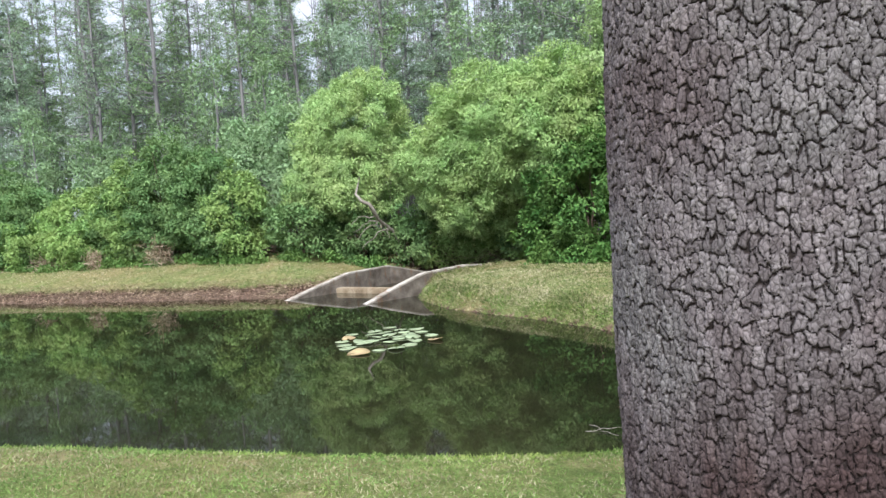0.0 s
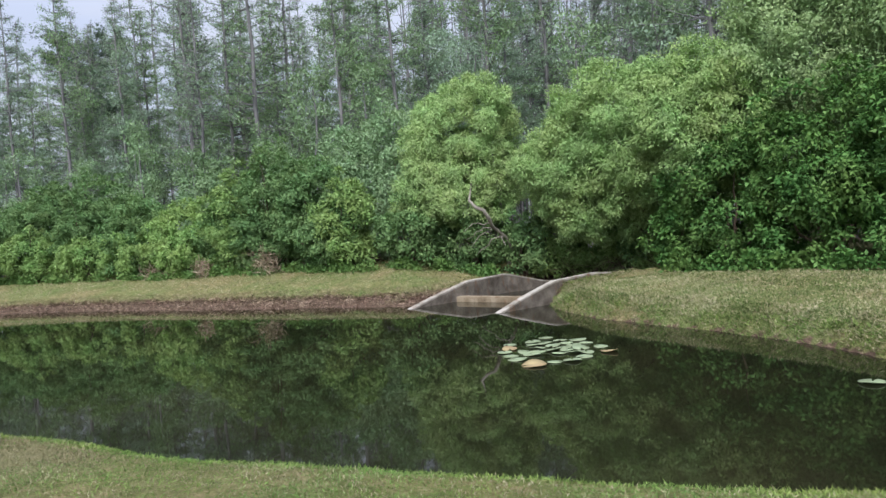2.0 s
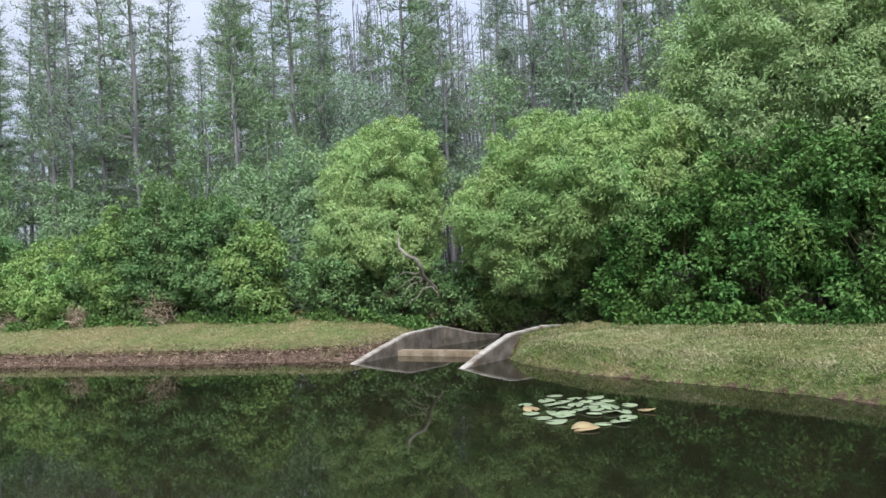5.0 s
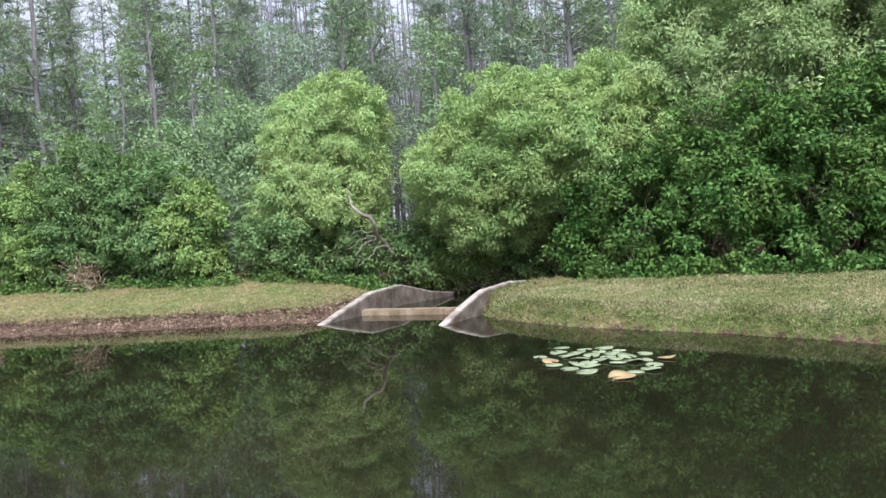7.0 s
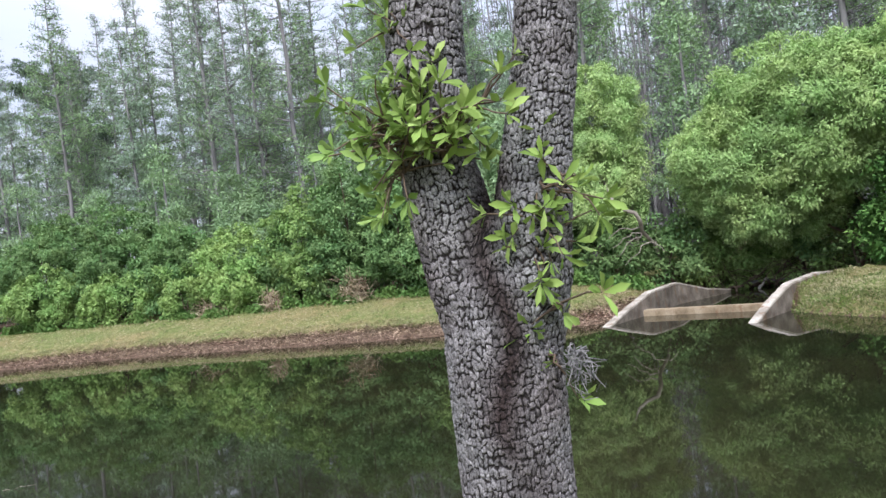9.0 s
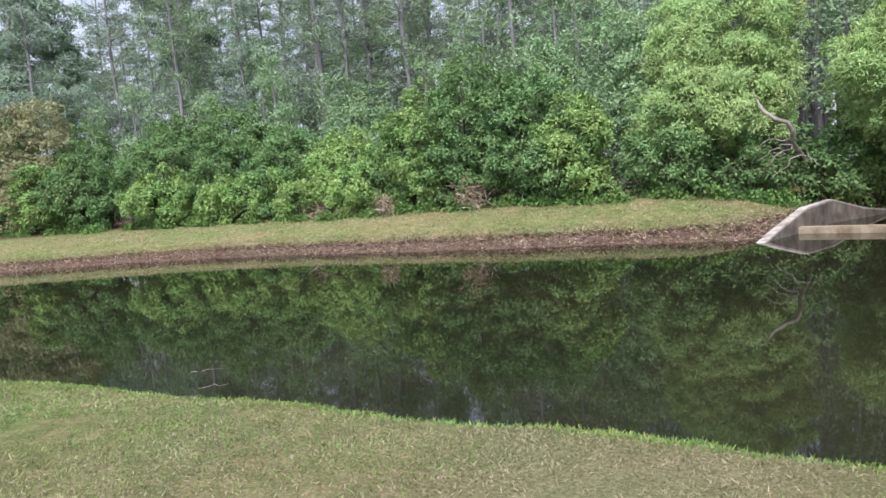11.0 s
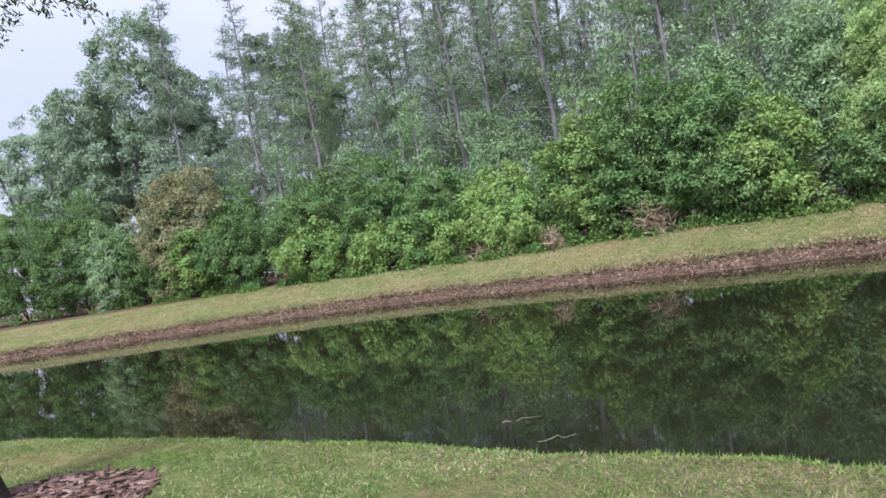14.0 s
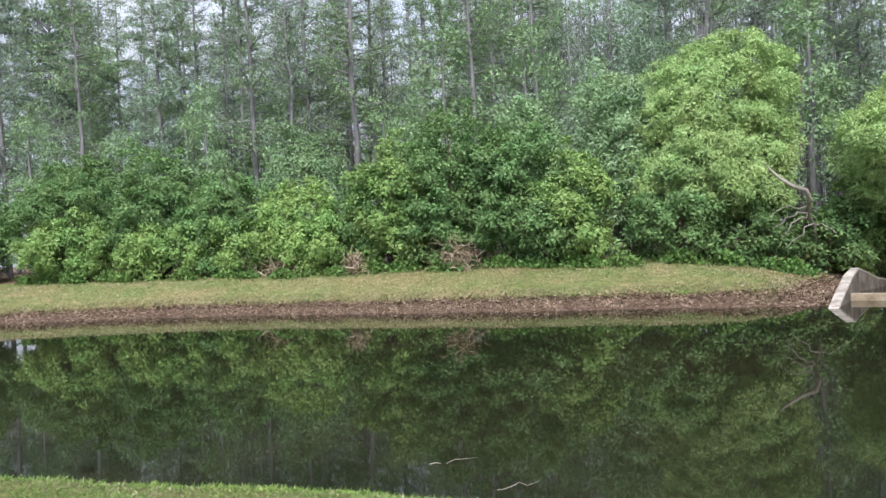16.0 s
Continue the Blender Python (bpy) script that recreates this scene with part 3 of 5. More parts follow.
def build_ground():
    gx = np.r_[-3000, -900, -300, -160, -110, -85, np.arange(-70, 8, 0.2), 10, 16, 30, 60, 150, 500, 3000]
    gy = np.r_[-3000, -600, -150, -60, -30, -20, -12, np.arange(-7, 28, 0.14), 30, 36, 45, 60, 90, 150, 500, 3000]
    X, Y = np.meshgrid(gx, gy, indexing="ij")
    z, s, near, w = ground_height(X, Y)
    i, j = np.meshgrid(np.arange(len(gx) - 1), np.arange(len(gy) - 1), indexing="ij")
    m = len(gy)
    q = np.stack([i * m + j, (i + 1) * m + j, (i + 1) * m + j + 1, i * m + j + 1], -1).reshape(-1, 4)
    farbank = np.interp(s, (0.0, 0.95, 1.15, 1.4), (1, 0.95, 0.5, 0)) * (1 - w)
    rightbank = np.interp(s, (0.0, 0.02), (0.3, 0)) * w
    woods = np.interp(s, (6.5, 7.8), (0, 0.9))
    earth = np.where(near, np.interp(s, (-0.05, 0.06), (1, 0)), np.maximum(farbank + rightbank, woods))
    earth = np.where(s < 0, 1, earth)
    for cx, cy, r in RINGS:
        earth = np.maximum(earth, np.interp(np.hypot(X - cx, Y - cy), (r - 0.1, r + 0.1), (1, 0)))
    me = mesh_of("ground", np.stack([X, Y, z], -1).reshape(-1, 3), q, None, GROUND, True, {"earth": earth.ravel(), "straw": np.where(near, 0.55 * strawy(X.ravel(), Y.ravel(), s.ravel()).reshape(X.shape), np.where(w > 0.5, 0.2, 0.15)).ravel()})
    tagged(new("ground", me), "mown grass lawn with a cut earth bank round the pond", "ground", kind="structure")


build_ground()


def flat_grid(name, x0, x1, y0, y1, z, step, mat):
    gx, gy = np.arange(x0, x1 + step, step), np.arange(y0, y1 + step, step)
    X, Y = np.meshgrid(gx, gy, indexing="ij")
    m = len(gy)
    i, j = np.meshgrid(np.arange(len(gx) - 1), np.arange(m - 1), indexing="ij")
    q = np.stack([i * m + j, (i + 1) * m + j, (i + 1) * m + j + 1, i * m + j + 1], -1).reshape(-1, 4)
    return mesh_of(name, np.stack([X, Y, np.full_like(X, z)], -1).reshape(-1, 3), q, None, mat, True)


tagged(new("water", flat_grid("water", -74, 1, -26, 27, 0.0, 2.0, WATER)), "still dark green pond water mirroring the trees", "water", kind="structure")


def height_at(x, y):
    return float(ground_height(np.array([x]), np.array([y]))[0][0])


# ---- the concrete weir ----
def slab_wall(name, line, thick, parent, label="", mat=None):
    """A wall along (x, y, top) points, standing below the water, with bevelled edges."""
    bm = bmesh.new()
    p = np.array(line, float)
    d = unit(np.gradient(p[:, :2], axis=0))
    nrm = np.stack([-d[:, 1], d[:, 0]], -1) * thick / 2
    cols = []
    for (x, y, z), (nx, ny) in zip(p, nrm):
        cols.append([bm.verts.new(c) for c in ((x - nx, y - ny, -0.6), (x - nx, y - ny, z), (x + nx, y + ny, z), (x + nx, y + ny, -0.6))])
    for a, b in zip(cols, cols[1:]):
        for k in range(4):
            bm.faces.new((a[k], b[k], b[(k + 1) % 4], a[(k + 1) % 4]))
    bm.faces.new(cols[0])
    bm.faces.new(cols[-1][::-1])
    bmesh.ops.recalc_face_normals(bm, faces=bm.faces)
    bmesh.ops.bevel(bm, geom=[e for e in bm.edges if e.calc_face_angle(0) > 0.6], offset=0.025, segments=2, affect="EDGES")
    me = bpy.data.meshes.new(name)
    bm.to_mesh(me)
    bm.free()
    me.materials.append(mat or CONCRETE)
    return part(name, me, parent, label)


def coping(line, thick, parent):
    """An added pale strip along a wall's top, a little proud of its faces: skylight put into colour."""
    bm = bmesh.new()
    p = np.array(line, float)
    d = unit(np.gradient(p[:, :2], axis=0))
    nrm = np.stack([-d[:, 1], d[:, 0]], -1) * (thick / 2 + 0.004)
    cols = []
    for (x, y, z), (nx, ny) in zip(p, nrm):
        cols.append([bm.verts.new(c) for c in ((x - nx, y - ny, z - 0.045), (x - nx, y - ny, z + 0.012), (x + nx, y + ny, z + 0.012), (x + nx, y + ny, z - 0.045))])
    for a, b in zip(cols, cols[1:]):
        for k in range(4):
            bm.faces.new((a[k], b[k], b[(k + 1) % 4], a[(k + 1) % 4]))
    bm.faces.new(cols[0])
    bm.faces.new(cols[-1][::-1])
    bmesh.ops.recalc_face_normals(bm, faces=bm.faces)
    bmesh.ops.bevel(bm, geom=[e for e in bm.edges if e.calc_face_angle(0) > 0.6], offset=0.012, segments=2, affect="EDGES")
    me = bpy.data.meshes.new("coping")
    bm.to_mesh(me)
    bm.free()
    me.materials.append(SKYLIT_CONCRETE)
    return part("coping", me, parent, "pale strip along the wall top, skylight put into its colour")


def build_weir():
    weir = thing("weir", "weathered grey concrete weir with sloping wing walls in the pond", "weir")
    west = [(-16.80, 19.3, -0.02), (-16.72, 20.4, 0.26), (-16.62, 21.7, 0.55), (-16.58, 23.6, 0.60), (-16.2, 25.0, 0.26), (-15.9, 26.2, 0.10)]
    east = [(-13.42, 18.95, -0.02), (-13.30, 19.9, 0.28), (-13.12, 21.05, 0.58), (-12.80, 22.6, 0.66), (-12.6, 23.2, 0.62)]
    for line, thick in ((west, 0.2), (east, 0.19)):
        wall = slab_wall("wing_wall", line, thick, weir)
        coping(line, thick, wall)
    slab_wall("sill", [(-16.63, 21.3, 0.15), (-13.12, 21.2, 0.15)], 0.34, weir, "low straight tan sill between the wing walls", SILL_CONCRETE)


build_weir()


# ---- trees close by, with plated bark ----
def plates(u, v, seed, width):
    """Plates over u and v: depth of the joint (0 to 1), a tone and a slope for each plate, and how far in from its rim."""
    s = np.random.default_rng(seed)
    nu, nv = int(u.max()) + 4, int(v.max()) + 4
    jx, jy = s.uniform(0.2, 0.8, (nu, nv)), s.uniform(0.05, 0.95, (nu, nv))
    tone, sx, sy = s.uniform(0, 1, (nu, nv)), s.normal(0, 1, (nu, nv)), s.normal(0, 1, (nu, nv))
    iu, iv = np.floor(u).astype(int), np.floor(v).astype(int)
    f1, f2, t1, tilt = np.full(u.shape, 9.0), np.full(u.shape, 9.0), np.zeros(u.shape), np.zeros(u.shape)
    for a in (-1, 0, 1):
        for b in (-1, 0, 1):
            k, cv = np.clip(iu + a, 0, nu - 1), np.clip(iv + b, 0, nv - 1)
            du, dv = u - iu - a - jx[k, cv], v - iv - b - jy[k, cv]
            d = (np.abs(du) ** 3 + np.abs(dv) ** 3) ** (1 / 3)
            closer = d < f1
            f2 = np.where(closer, f1, np.minimum(f2, d))
            t1 = np.where(closer, tone[k, cv], t1)
            tilt = np.where(closer, du * sx[k, cv] + dv * sy[k, cv], tilt)
            f1 = np.where(closer, d, f1)
    return np.clip(1 - (f2 - f1) / width, 0, 1), t1, tilt


def bark_tube(axis, radii, step, plate, depth, seed, facing=None, tall=1.7, crack=0.26):
    """A trunk's skin along an axis of points, displaced into plates about 'plate' metres wide, parted by deep cracks."""
    axis, radii = np.asarray(axis, float), np.asarray(radii, float)
    seglen = np.r_[0, np.cumsum(np.linalg.norm(np.diff(axis, axis=0), axis=1))]
    rows = max(4, int(seglen[-1] / step))
    t = np.linspace(0, seglen[-1], rows)
    sm = lambda col: np.interp(t, seglen, col)  # noqa: E731
    c = np.stack([sm(axis[:, k]) for k in range(3)], -1)
    k = max(3, rows // 14) | 1
    pad = np.pad(c, ((k // 2, k // 2), (0, 0)), mode="edge")
    c2 = np.stack([np.convolve(pad[:, m], np.ones(k) / k, "valid") for m in range(3)], -1)
    c2[0], c2[-1] = c[0], c[-1]
    r, mid_r = sm(radii), np.median(radii)
    # the seam lies on the side turned to the pond, and that side is coarser
    mid, half = facing or (4.71, 0)
    back = mid - math.pi
    if facing:
        fine = int(2 * half * mid_r / step)
        th = np.r_[np.linspace(back, mid - half, 21)[:-1], np.linspace(mid - half, mid + half, fine), np.linspace(mid + half, back + 2 * np.pi, 22)[1:-1]]
    else:
        th = back + np.linspace(0, 2 * np.pi, max(12, int(2 * math.pi * radii.max() / step)), endpoint=False)
    seg = len(th)
    TH, T = np.meshgrid(th, t, indexing="xy")
    X, Y = (TH - back) * mid_r, T
    wx = plate * (0.5 * wave(X, Y * 0.6, 1.6 / plate, seed + 1) + 0.12 * wave(X, Y, 7.0 / plate, seed + 2) + 0.05 * wave(X, Y, 17.0 / plate, seed + 3))
    wy = plate * (0.8 * wave(X, Y * 0.7, 2.0 / plate, seed + 4) + 0.16 * wave(X, Y, 6.0 / plate, seed + 5) + 0.05 * wave(X, Y, 16.0 / plate, seed + 6))
    wide = crack * (0.55 + 0.9 * np.clip(0.5 + 1.6 * wave(X, Y, 1.1 / plate, seed + 7), 0, 1))
    g, tone, tilt = plates((X + wx) / plate + 4, (Y + wy) / (plate * tall) + 4, seed, wide)
    chip, _, chip_tilt = plates((X + 0.5 * wy) / (plate * 0.6) + 6, (Y + 0.5 * wx) / (plate * 0.7) + 6, seed + 8, 0.16)
    lump = 1 + 0.02 * np.sin(2 * TH + T * 2) + 0.015 * np.sin(3 * TH - T * 3.1) + 0.008 * wave(X, Y, 14.0, seed + 5)
    R = r[:, None] * lump + depth * (0.35 - 1.0 * g + 0.6 * (tone - 0.5) + 0.35 * tilt + 0.25 * chip_tilt - 0.2 * chip)
    tan = unit(np.gradient(c2, axis=0))
    a = unit(np.cross(np.broadcast_to((0.0, 1.0, 0.0), tan.shape), tan))
    b = np.cross(tan, a)
    V3 = c2[:, None] + R[..., None] * (np.cos(TH)[..., None] * a[:, None] + np.sin(TH)[..., None] * b[:, None])
    i, j = np.meshgrid(np.arange(rows - 1), np.arange(seg), indexing="ij")
    k2 = (j + 1) % seg
    q = np.stack([i * seg + j, i * seg + k2, (i + 1) * seg + k2, (i + 1) * seg + j], -1).reshape(-1, 4)
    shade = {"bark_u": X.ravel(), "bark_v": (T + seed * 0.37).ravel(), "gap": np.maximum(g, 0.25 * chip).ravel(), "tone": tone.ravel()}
    return V3.reshape(-1, 3), q, shade


def bark_part(name, parent, axis, radii, step, plate, depth, seed, facing=None, wet=None, mat=None, tall=1.7, crack=0.26):
    """wet(x, y, z): how far a spot is stained dark by running water."""
    v, q, shade = bark_tube(axis, radii, step, plate, depth, seed, facing, tall, crack)
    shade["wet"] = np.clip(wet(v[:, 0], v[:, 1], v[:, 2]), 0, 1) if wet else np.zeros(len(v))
    return part(name, mesh_of(name, v, q, None, mat or BARK_OAK, True, shade), parent)


def shore_oak_thick():
    z0 = height_at(-1.06, 7.02)
    t = thing("oak_tree", "thick oak trunk with grey-brown plated bark on the mown bank", "tree", "oaks on the near bank")
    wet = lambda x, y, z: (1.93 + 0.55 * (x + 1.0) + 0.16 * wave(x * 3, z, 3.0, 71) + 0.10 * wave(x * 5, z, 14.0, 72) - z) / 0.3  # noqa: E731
    ax = [(-1.06, 7.02, 1.25), (-1.06, 7.02, 1.3), (-1.06, 7.02, 2.6), (-1.06, 7.02, 2.66)]
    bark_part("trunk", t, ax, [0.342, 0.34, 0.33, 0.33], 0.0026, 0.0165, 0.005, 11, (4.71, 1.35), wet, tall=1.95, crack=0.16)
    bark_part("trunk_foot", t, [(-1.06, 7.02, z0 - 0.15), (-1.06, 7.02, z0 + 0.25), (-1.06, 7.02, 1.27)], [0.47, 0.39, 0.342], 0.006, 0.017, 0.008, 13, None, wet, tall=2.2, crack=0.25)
    bark_part("upper_trunk", t, [(-1.06, 7.02, 2.64), (-1.03, 7.0, 4.4), (-0.9, 6.9, 6.0), (-0.75, 6.75, 7.6)], [0.33, 0.29, 0.2, 0.01], 0.03, 0.05, 0.012, 12)


def shore_oak_forked():
    z0 = height_at(-10.17, 4.86)
    t = thing("oak_tree", "forked oak with rough grey bark and leafy sprouts at the fork", "tree", "oaks on the near bank")
    # a dark run of sap and water from the fork down the trunk
    wet = lambda x, y, z: np.exp(-(((x + 10.10) * 0.86 + (y - 4.76) * 0.5 + 0.02 * np.sin(z * 19)) / 0.036) ** 2) * np.interp(z, (1.5, 1.75, 2.2, 2.3), (0, 1, 1, 0)) + 0.15 * wave(x * 6, z * 2, 9.0, 73)  # noqa: E731
    ax = [(-10.172, 4.86, 1.2), (-10.172, 4.86, 1.25), (-10.172, 4.86, 1.3), (-10.172, 4.86, 1.6), (-10.166, 4.86, 1.86), (-10.162, 4.858, 2.0), (-10.16, 4.858, 2.08), (-10.155, 4.858, 2.14)]
    bark_part("trunk", t, ax, [0.117, 0.1165, 0.116, 0.113, 0.117, 0.110, 0.085, 0.04], 0.0024, 0.0115, 0.0034, 21, (5.35, 1.6), wet, mat=BARK_FORKED)
    bark_part("trunk_foot", t, [(-10.17, 4.86, z0 - 0.12), (-10.175, 4.86, z0 + 0.2), (-10.172, 4.86, 1.22)], [0.20, 0.14, 0.117], 0.009, 0.021, 0.0075, 26, mat=BARK_FORKED)
    left = [(-10.19, 4.848, 1.84), (-10.205, 4.84, 2.0), (-10.23, 4.825, 2.14), (-10.245, 4.815, 2.25), (-10.24, 4.815, 2.48), (-10.23, 4.82, 2.62), (-10.24, 4.81, 3.05)]
    right = [(-10.13, 4.873, 1.84), (-10.10, 4.88, 2.0), (-10.075, 4.89, 2.14), (-10.055, 4.905, 2.27), (-10.02, 4.92, 2.44), (-10.0, 4.93, 2.62), (-9.95, 4.96, 3.05)]
    bark_part("limb", t, left, [0.075, 0.09, 0.084, 0.078, 0.08, 0.078, 0.073], 0.0024, 0.0115, 0.0034, 22, (5.35, 1.6), wet, mat=BARK_FORKED)
    bark_part("limb", t, right, [0.075, 0.086, 0.077, 0.068, 0.063, 0.06, 0.057], 0.0024, 0.0115, 0.0034, 23, (5.35, 1.6), wet, mat=BARK_FORKED)
    bark_part("limb", t, [(-10.24, 4.81, 3.03), (-10.25, 4.8, 3.4), (-10.5, 4.6, 4.6), (-11.2, 4.1, 6.2)], [0.073, 0.068, 0.05, 0.02], 0.02, 0.03, 0.009, 24, mat=BARK_FORKED)
    bark_part("limb", t, [(-9.95, 4.96, 3.03), (-9.9, 5.0, 3.4), (-9.6, 5.2, 4.6), (-9.0, 5.7, 6.0)], [0.057, 0.054, 0.04, 0.015], 0.02, 0.03, 0.009, 25, mat=BARK_FORKED)


def shore_oak_left():
    z0 = height_at(-20.78, 2.83)
    t = thing("oak_tree", "grey oak trunk with dark foot in a mulch ring", "tree", "oaks on the near bank")
    wet = lambda x, y, z: 0.6 * (1.75 + 0.12 * wave(x + y, z, 9.0, 74) - z) / 0.3  # noqa: E731
    ax = [(-20.71, 2.90, z0 - 0.1), (-20.71, 2.90, z0 + 0.05), (-20.71, 2.93, z0 + 0.35), (-20.71, 2.95, 1.0), (-20.71, 3.01, 1.8), (-20.71, 3.18, 2.75), (-20.71, 3.24, 3.1), (-20.71, 3.35, 4.0), (-20.55, 3.56, 6.0), (-20.35, 3.76, 7.4)]
    bark_part("trunk", t, ax, [0.42, 0.36, 0.26, 0.228, 0.225, 0.26, 0.245, 0.235, 0.18, 0.01], 0.013, 0.028, 0.009, 31, None, wet, mat=BARK_FORKED)


shore_oak_thick()
shore_oak_forked()
shore_oak_left()


# ---- the willows over the weir ----
def leafy_tree(name, label, base, centre, radii, count, r, per, L, W, mat, bark, droop, trunk_r, group="", low=-0.6, lobes=0.25, tips=9, more=()):
    t = thing(name, label, "tree" if "tree" in name or name == "willow" else "bush", group)
    C, U = clumps(centre, radii, count, lobes, low)
    for c2, r2, n2 in more:
        C2, U2 = clumps(c2, r2, n2, lobes, low)
        C, U = np.concatenate([C, C2]), np.concatenate([U, U2])
    v, q = clump_leaves(C, U, r * rng.uniform(0.7, 1.3, len(C)), per, L, W, droop)
    part("crown", mesh_of("crown", v, None, q, mat), t)
    pick = C[rng.choice(len(C), tips, replace=False)]
    for tip in pick:
        v, q = tube_geometry(bent(base, tip, 7, 0.15, 0.06), np.linspace(trunk_r, trunk_r * 0.25, 7), 6, 0.05)
        part("limb", mesh_of("limb", v, q, None, bark, True), t)
    return t


def build_willow_a():
    z0 = height_at(-19.0, 26.8)
    t = leafy_tree("willow", "rounded willow with light green drooping leaves beside the weir", (-18.9, 27.0, z0), (-20.3, 26.5, 5.4), (2.35, 2.2, 2.5), 620, 0.33, 165, 0.105, 0.04, LEAF_WILLOW, BARK_TWIG, 0.45, 0.07, "willows", -0.98, 0.08, more=[((-20.6, 26.1, 3.7), (2.6, 2.4, 1.9), 520)])
    bough = [(-17.6, 26.0, z0 - 0.1), (-17.62, 25.2, 1.75), (-17.72, 24.6, 2.15), (-17.6, 24.25, 2.45), (-17.66, 24.1, 2.72), (-17.95, 24.05, 2.84), (-18.3, 24.15, 3.1), (-18.6, 24.6, 3.4), (-19.0, 25.2, 3.9)]
    v, q = tube_geometry(bough, [0.05, 0.05, 0.06, 0.065, 0.065, 0.055, 0.045, 0.03, 0.012], 8, 0.06)
    part("bough", mesh_of("bough", v, q, None, BARK_BOUGH, True), t, "bare pale crooked bough")
    for start, tip in (((-17.7, 24.5, 2.1), (-18.5, 24.1, 1.75)), ((-17.7, 24.5, 2.1), (-18.3, 24.1, 1.5)), ((-17.66, 24.4, 2.3), (-18.6, 24.1, 2.05)), ((-17.6, 24.9, 1.8), (-18.2, 24.2, 1.2)), ((-17.6, 24.9, 1.8), (-17.0, 24.3, 1.5))):
        v, q = tube_geometry(bent(start, tip, 6, 0.1, 0.05), np.linspace(0.024, 0.008, 6), 6, 0.05)
        part("bough", mesh_of("bough", v, q, None, BARK_BOUGH, True), t, "bare pale crooked bough")


def build_willow_b():
    z0 = height_at(-12.0, 27.0)
    leafy_tree("willow", "broad leaning willow with bright green foliage over the bank", (-11.5, 27.4, z0), (-12.7, 25.8, 4.7), (2.9, 2.2, 2.3), 760, 0.36, 185, 0.105, 0.04, LEAF_WILLOW_B, BARK_BROWN, 0.45, 0.08, "willows", -0.98, 0.10, more=[((-15.1, 25.9, 3.9), (2.0, 1.9, 1.8), 380), ((-10.6, 25.4, 4.6), (2.1, 1.9, 2.3), 460), ((-14.5, 26.0, 2.5), (1.9, 1.3, 1.1), 210)])
    leafy_tree("willow", "tall feathery pale green willow behind the dark shrubs", (-6.0, 26.6, z0), (-7.0, 26.2, 7.2), (3.0, 2.2, 3.0), 620, 0.42, 170, 0.10, 0.042, LEAF_TALL_HAZED, BARK_BROWN, 0.5, 0.08, "willows", -0.98, 0.14, more=[((-2.6, 26.0, 8.0), (3.0, 2.2, 3.6), 560)])


build_willow_a()
build_willow_b()


# ---- the hedge of shrubs along the far bank ----
def foot_line(x):
    return np.interp(x, (-75, -62, -50, -42, -36, -32, -27.7, -22, -17.5, -12, -6, 4, 12), (4, 11.5, 16.0, 19.0, 20.8, 21.6, 22.5, 23.3, 25.5, 24.0, 23.2, 22.0, 20.0))


def shrub(label, x, back, rx, ry, height, mat, per=88, L=0.125, W=0.08, droop=0.35, seed=0, r=0.36, name="shrub"):
    y = float(foot_line(x)) + back
    z0 = height_at(x, y)
    count = int(26 * rx * height)
    leafy_tree(name, label, (x, y, z0 - 0.05), (x, y, z0 + height * 0.48), (rx, ry, height * 0.52), count, r, per, L, W, mat, BARK_BROWN, droop, 0.045, "shrubs along the far bank", -0.9, 0.22, 6)


GREEN = "dense green shrub tangled with vines on the far bank"
LIGHT = "light green creeper mounded over a shrub"
DARK = "dark broad-leaved shrub behind the mown mound"
TALL = "tall loose green shrub behind the hedge"


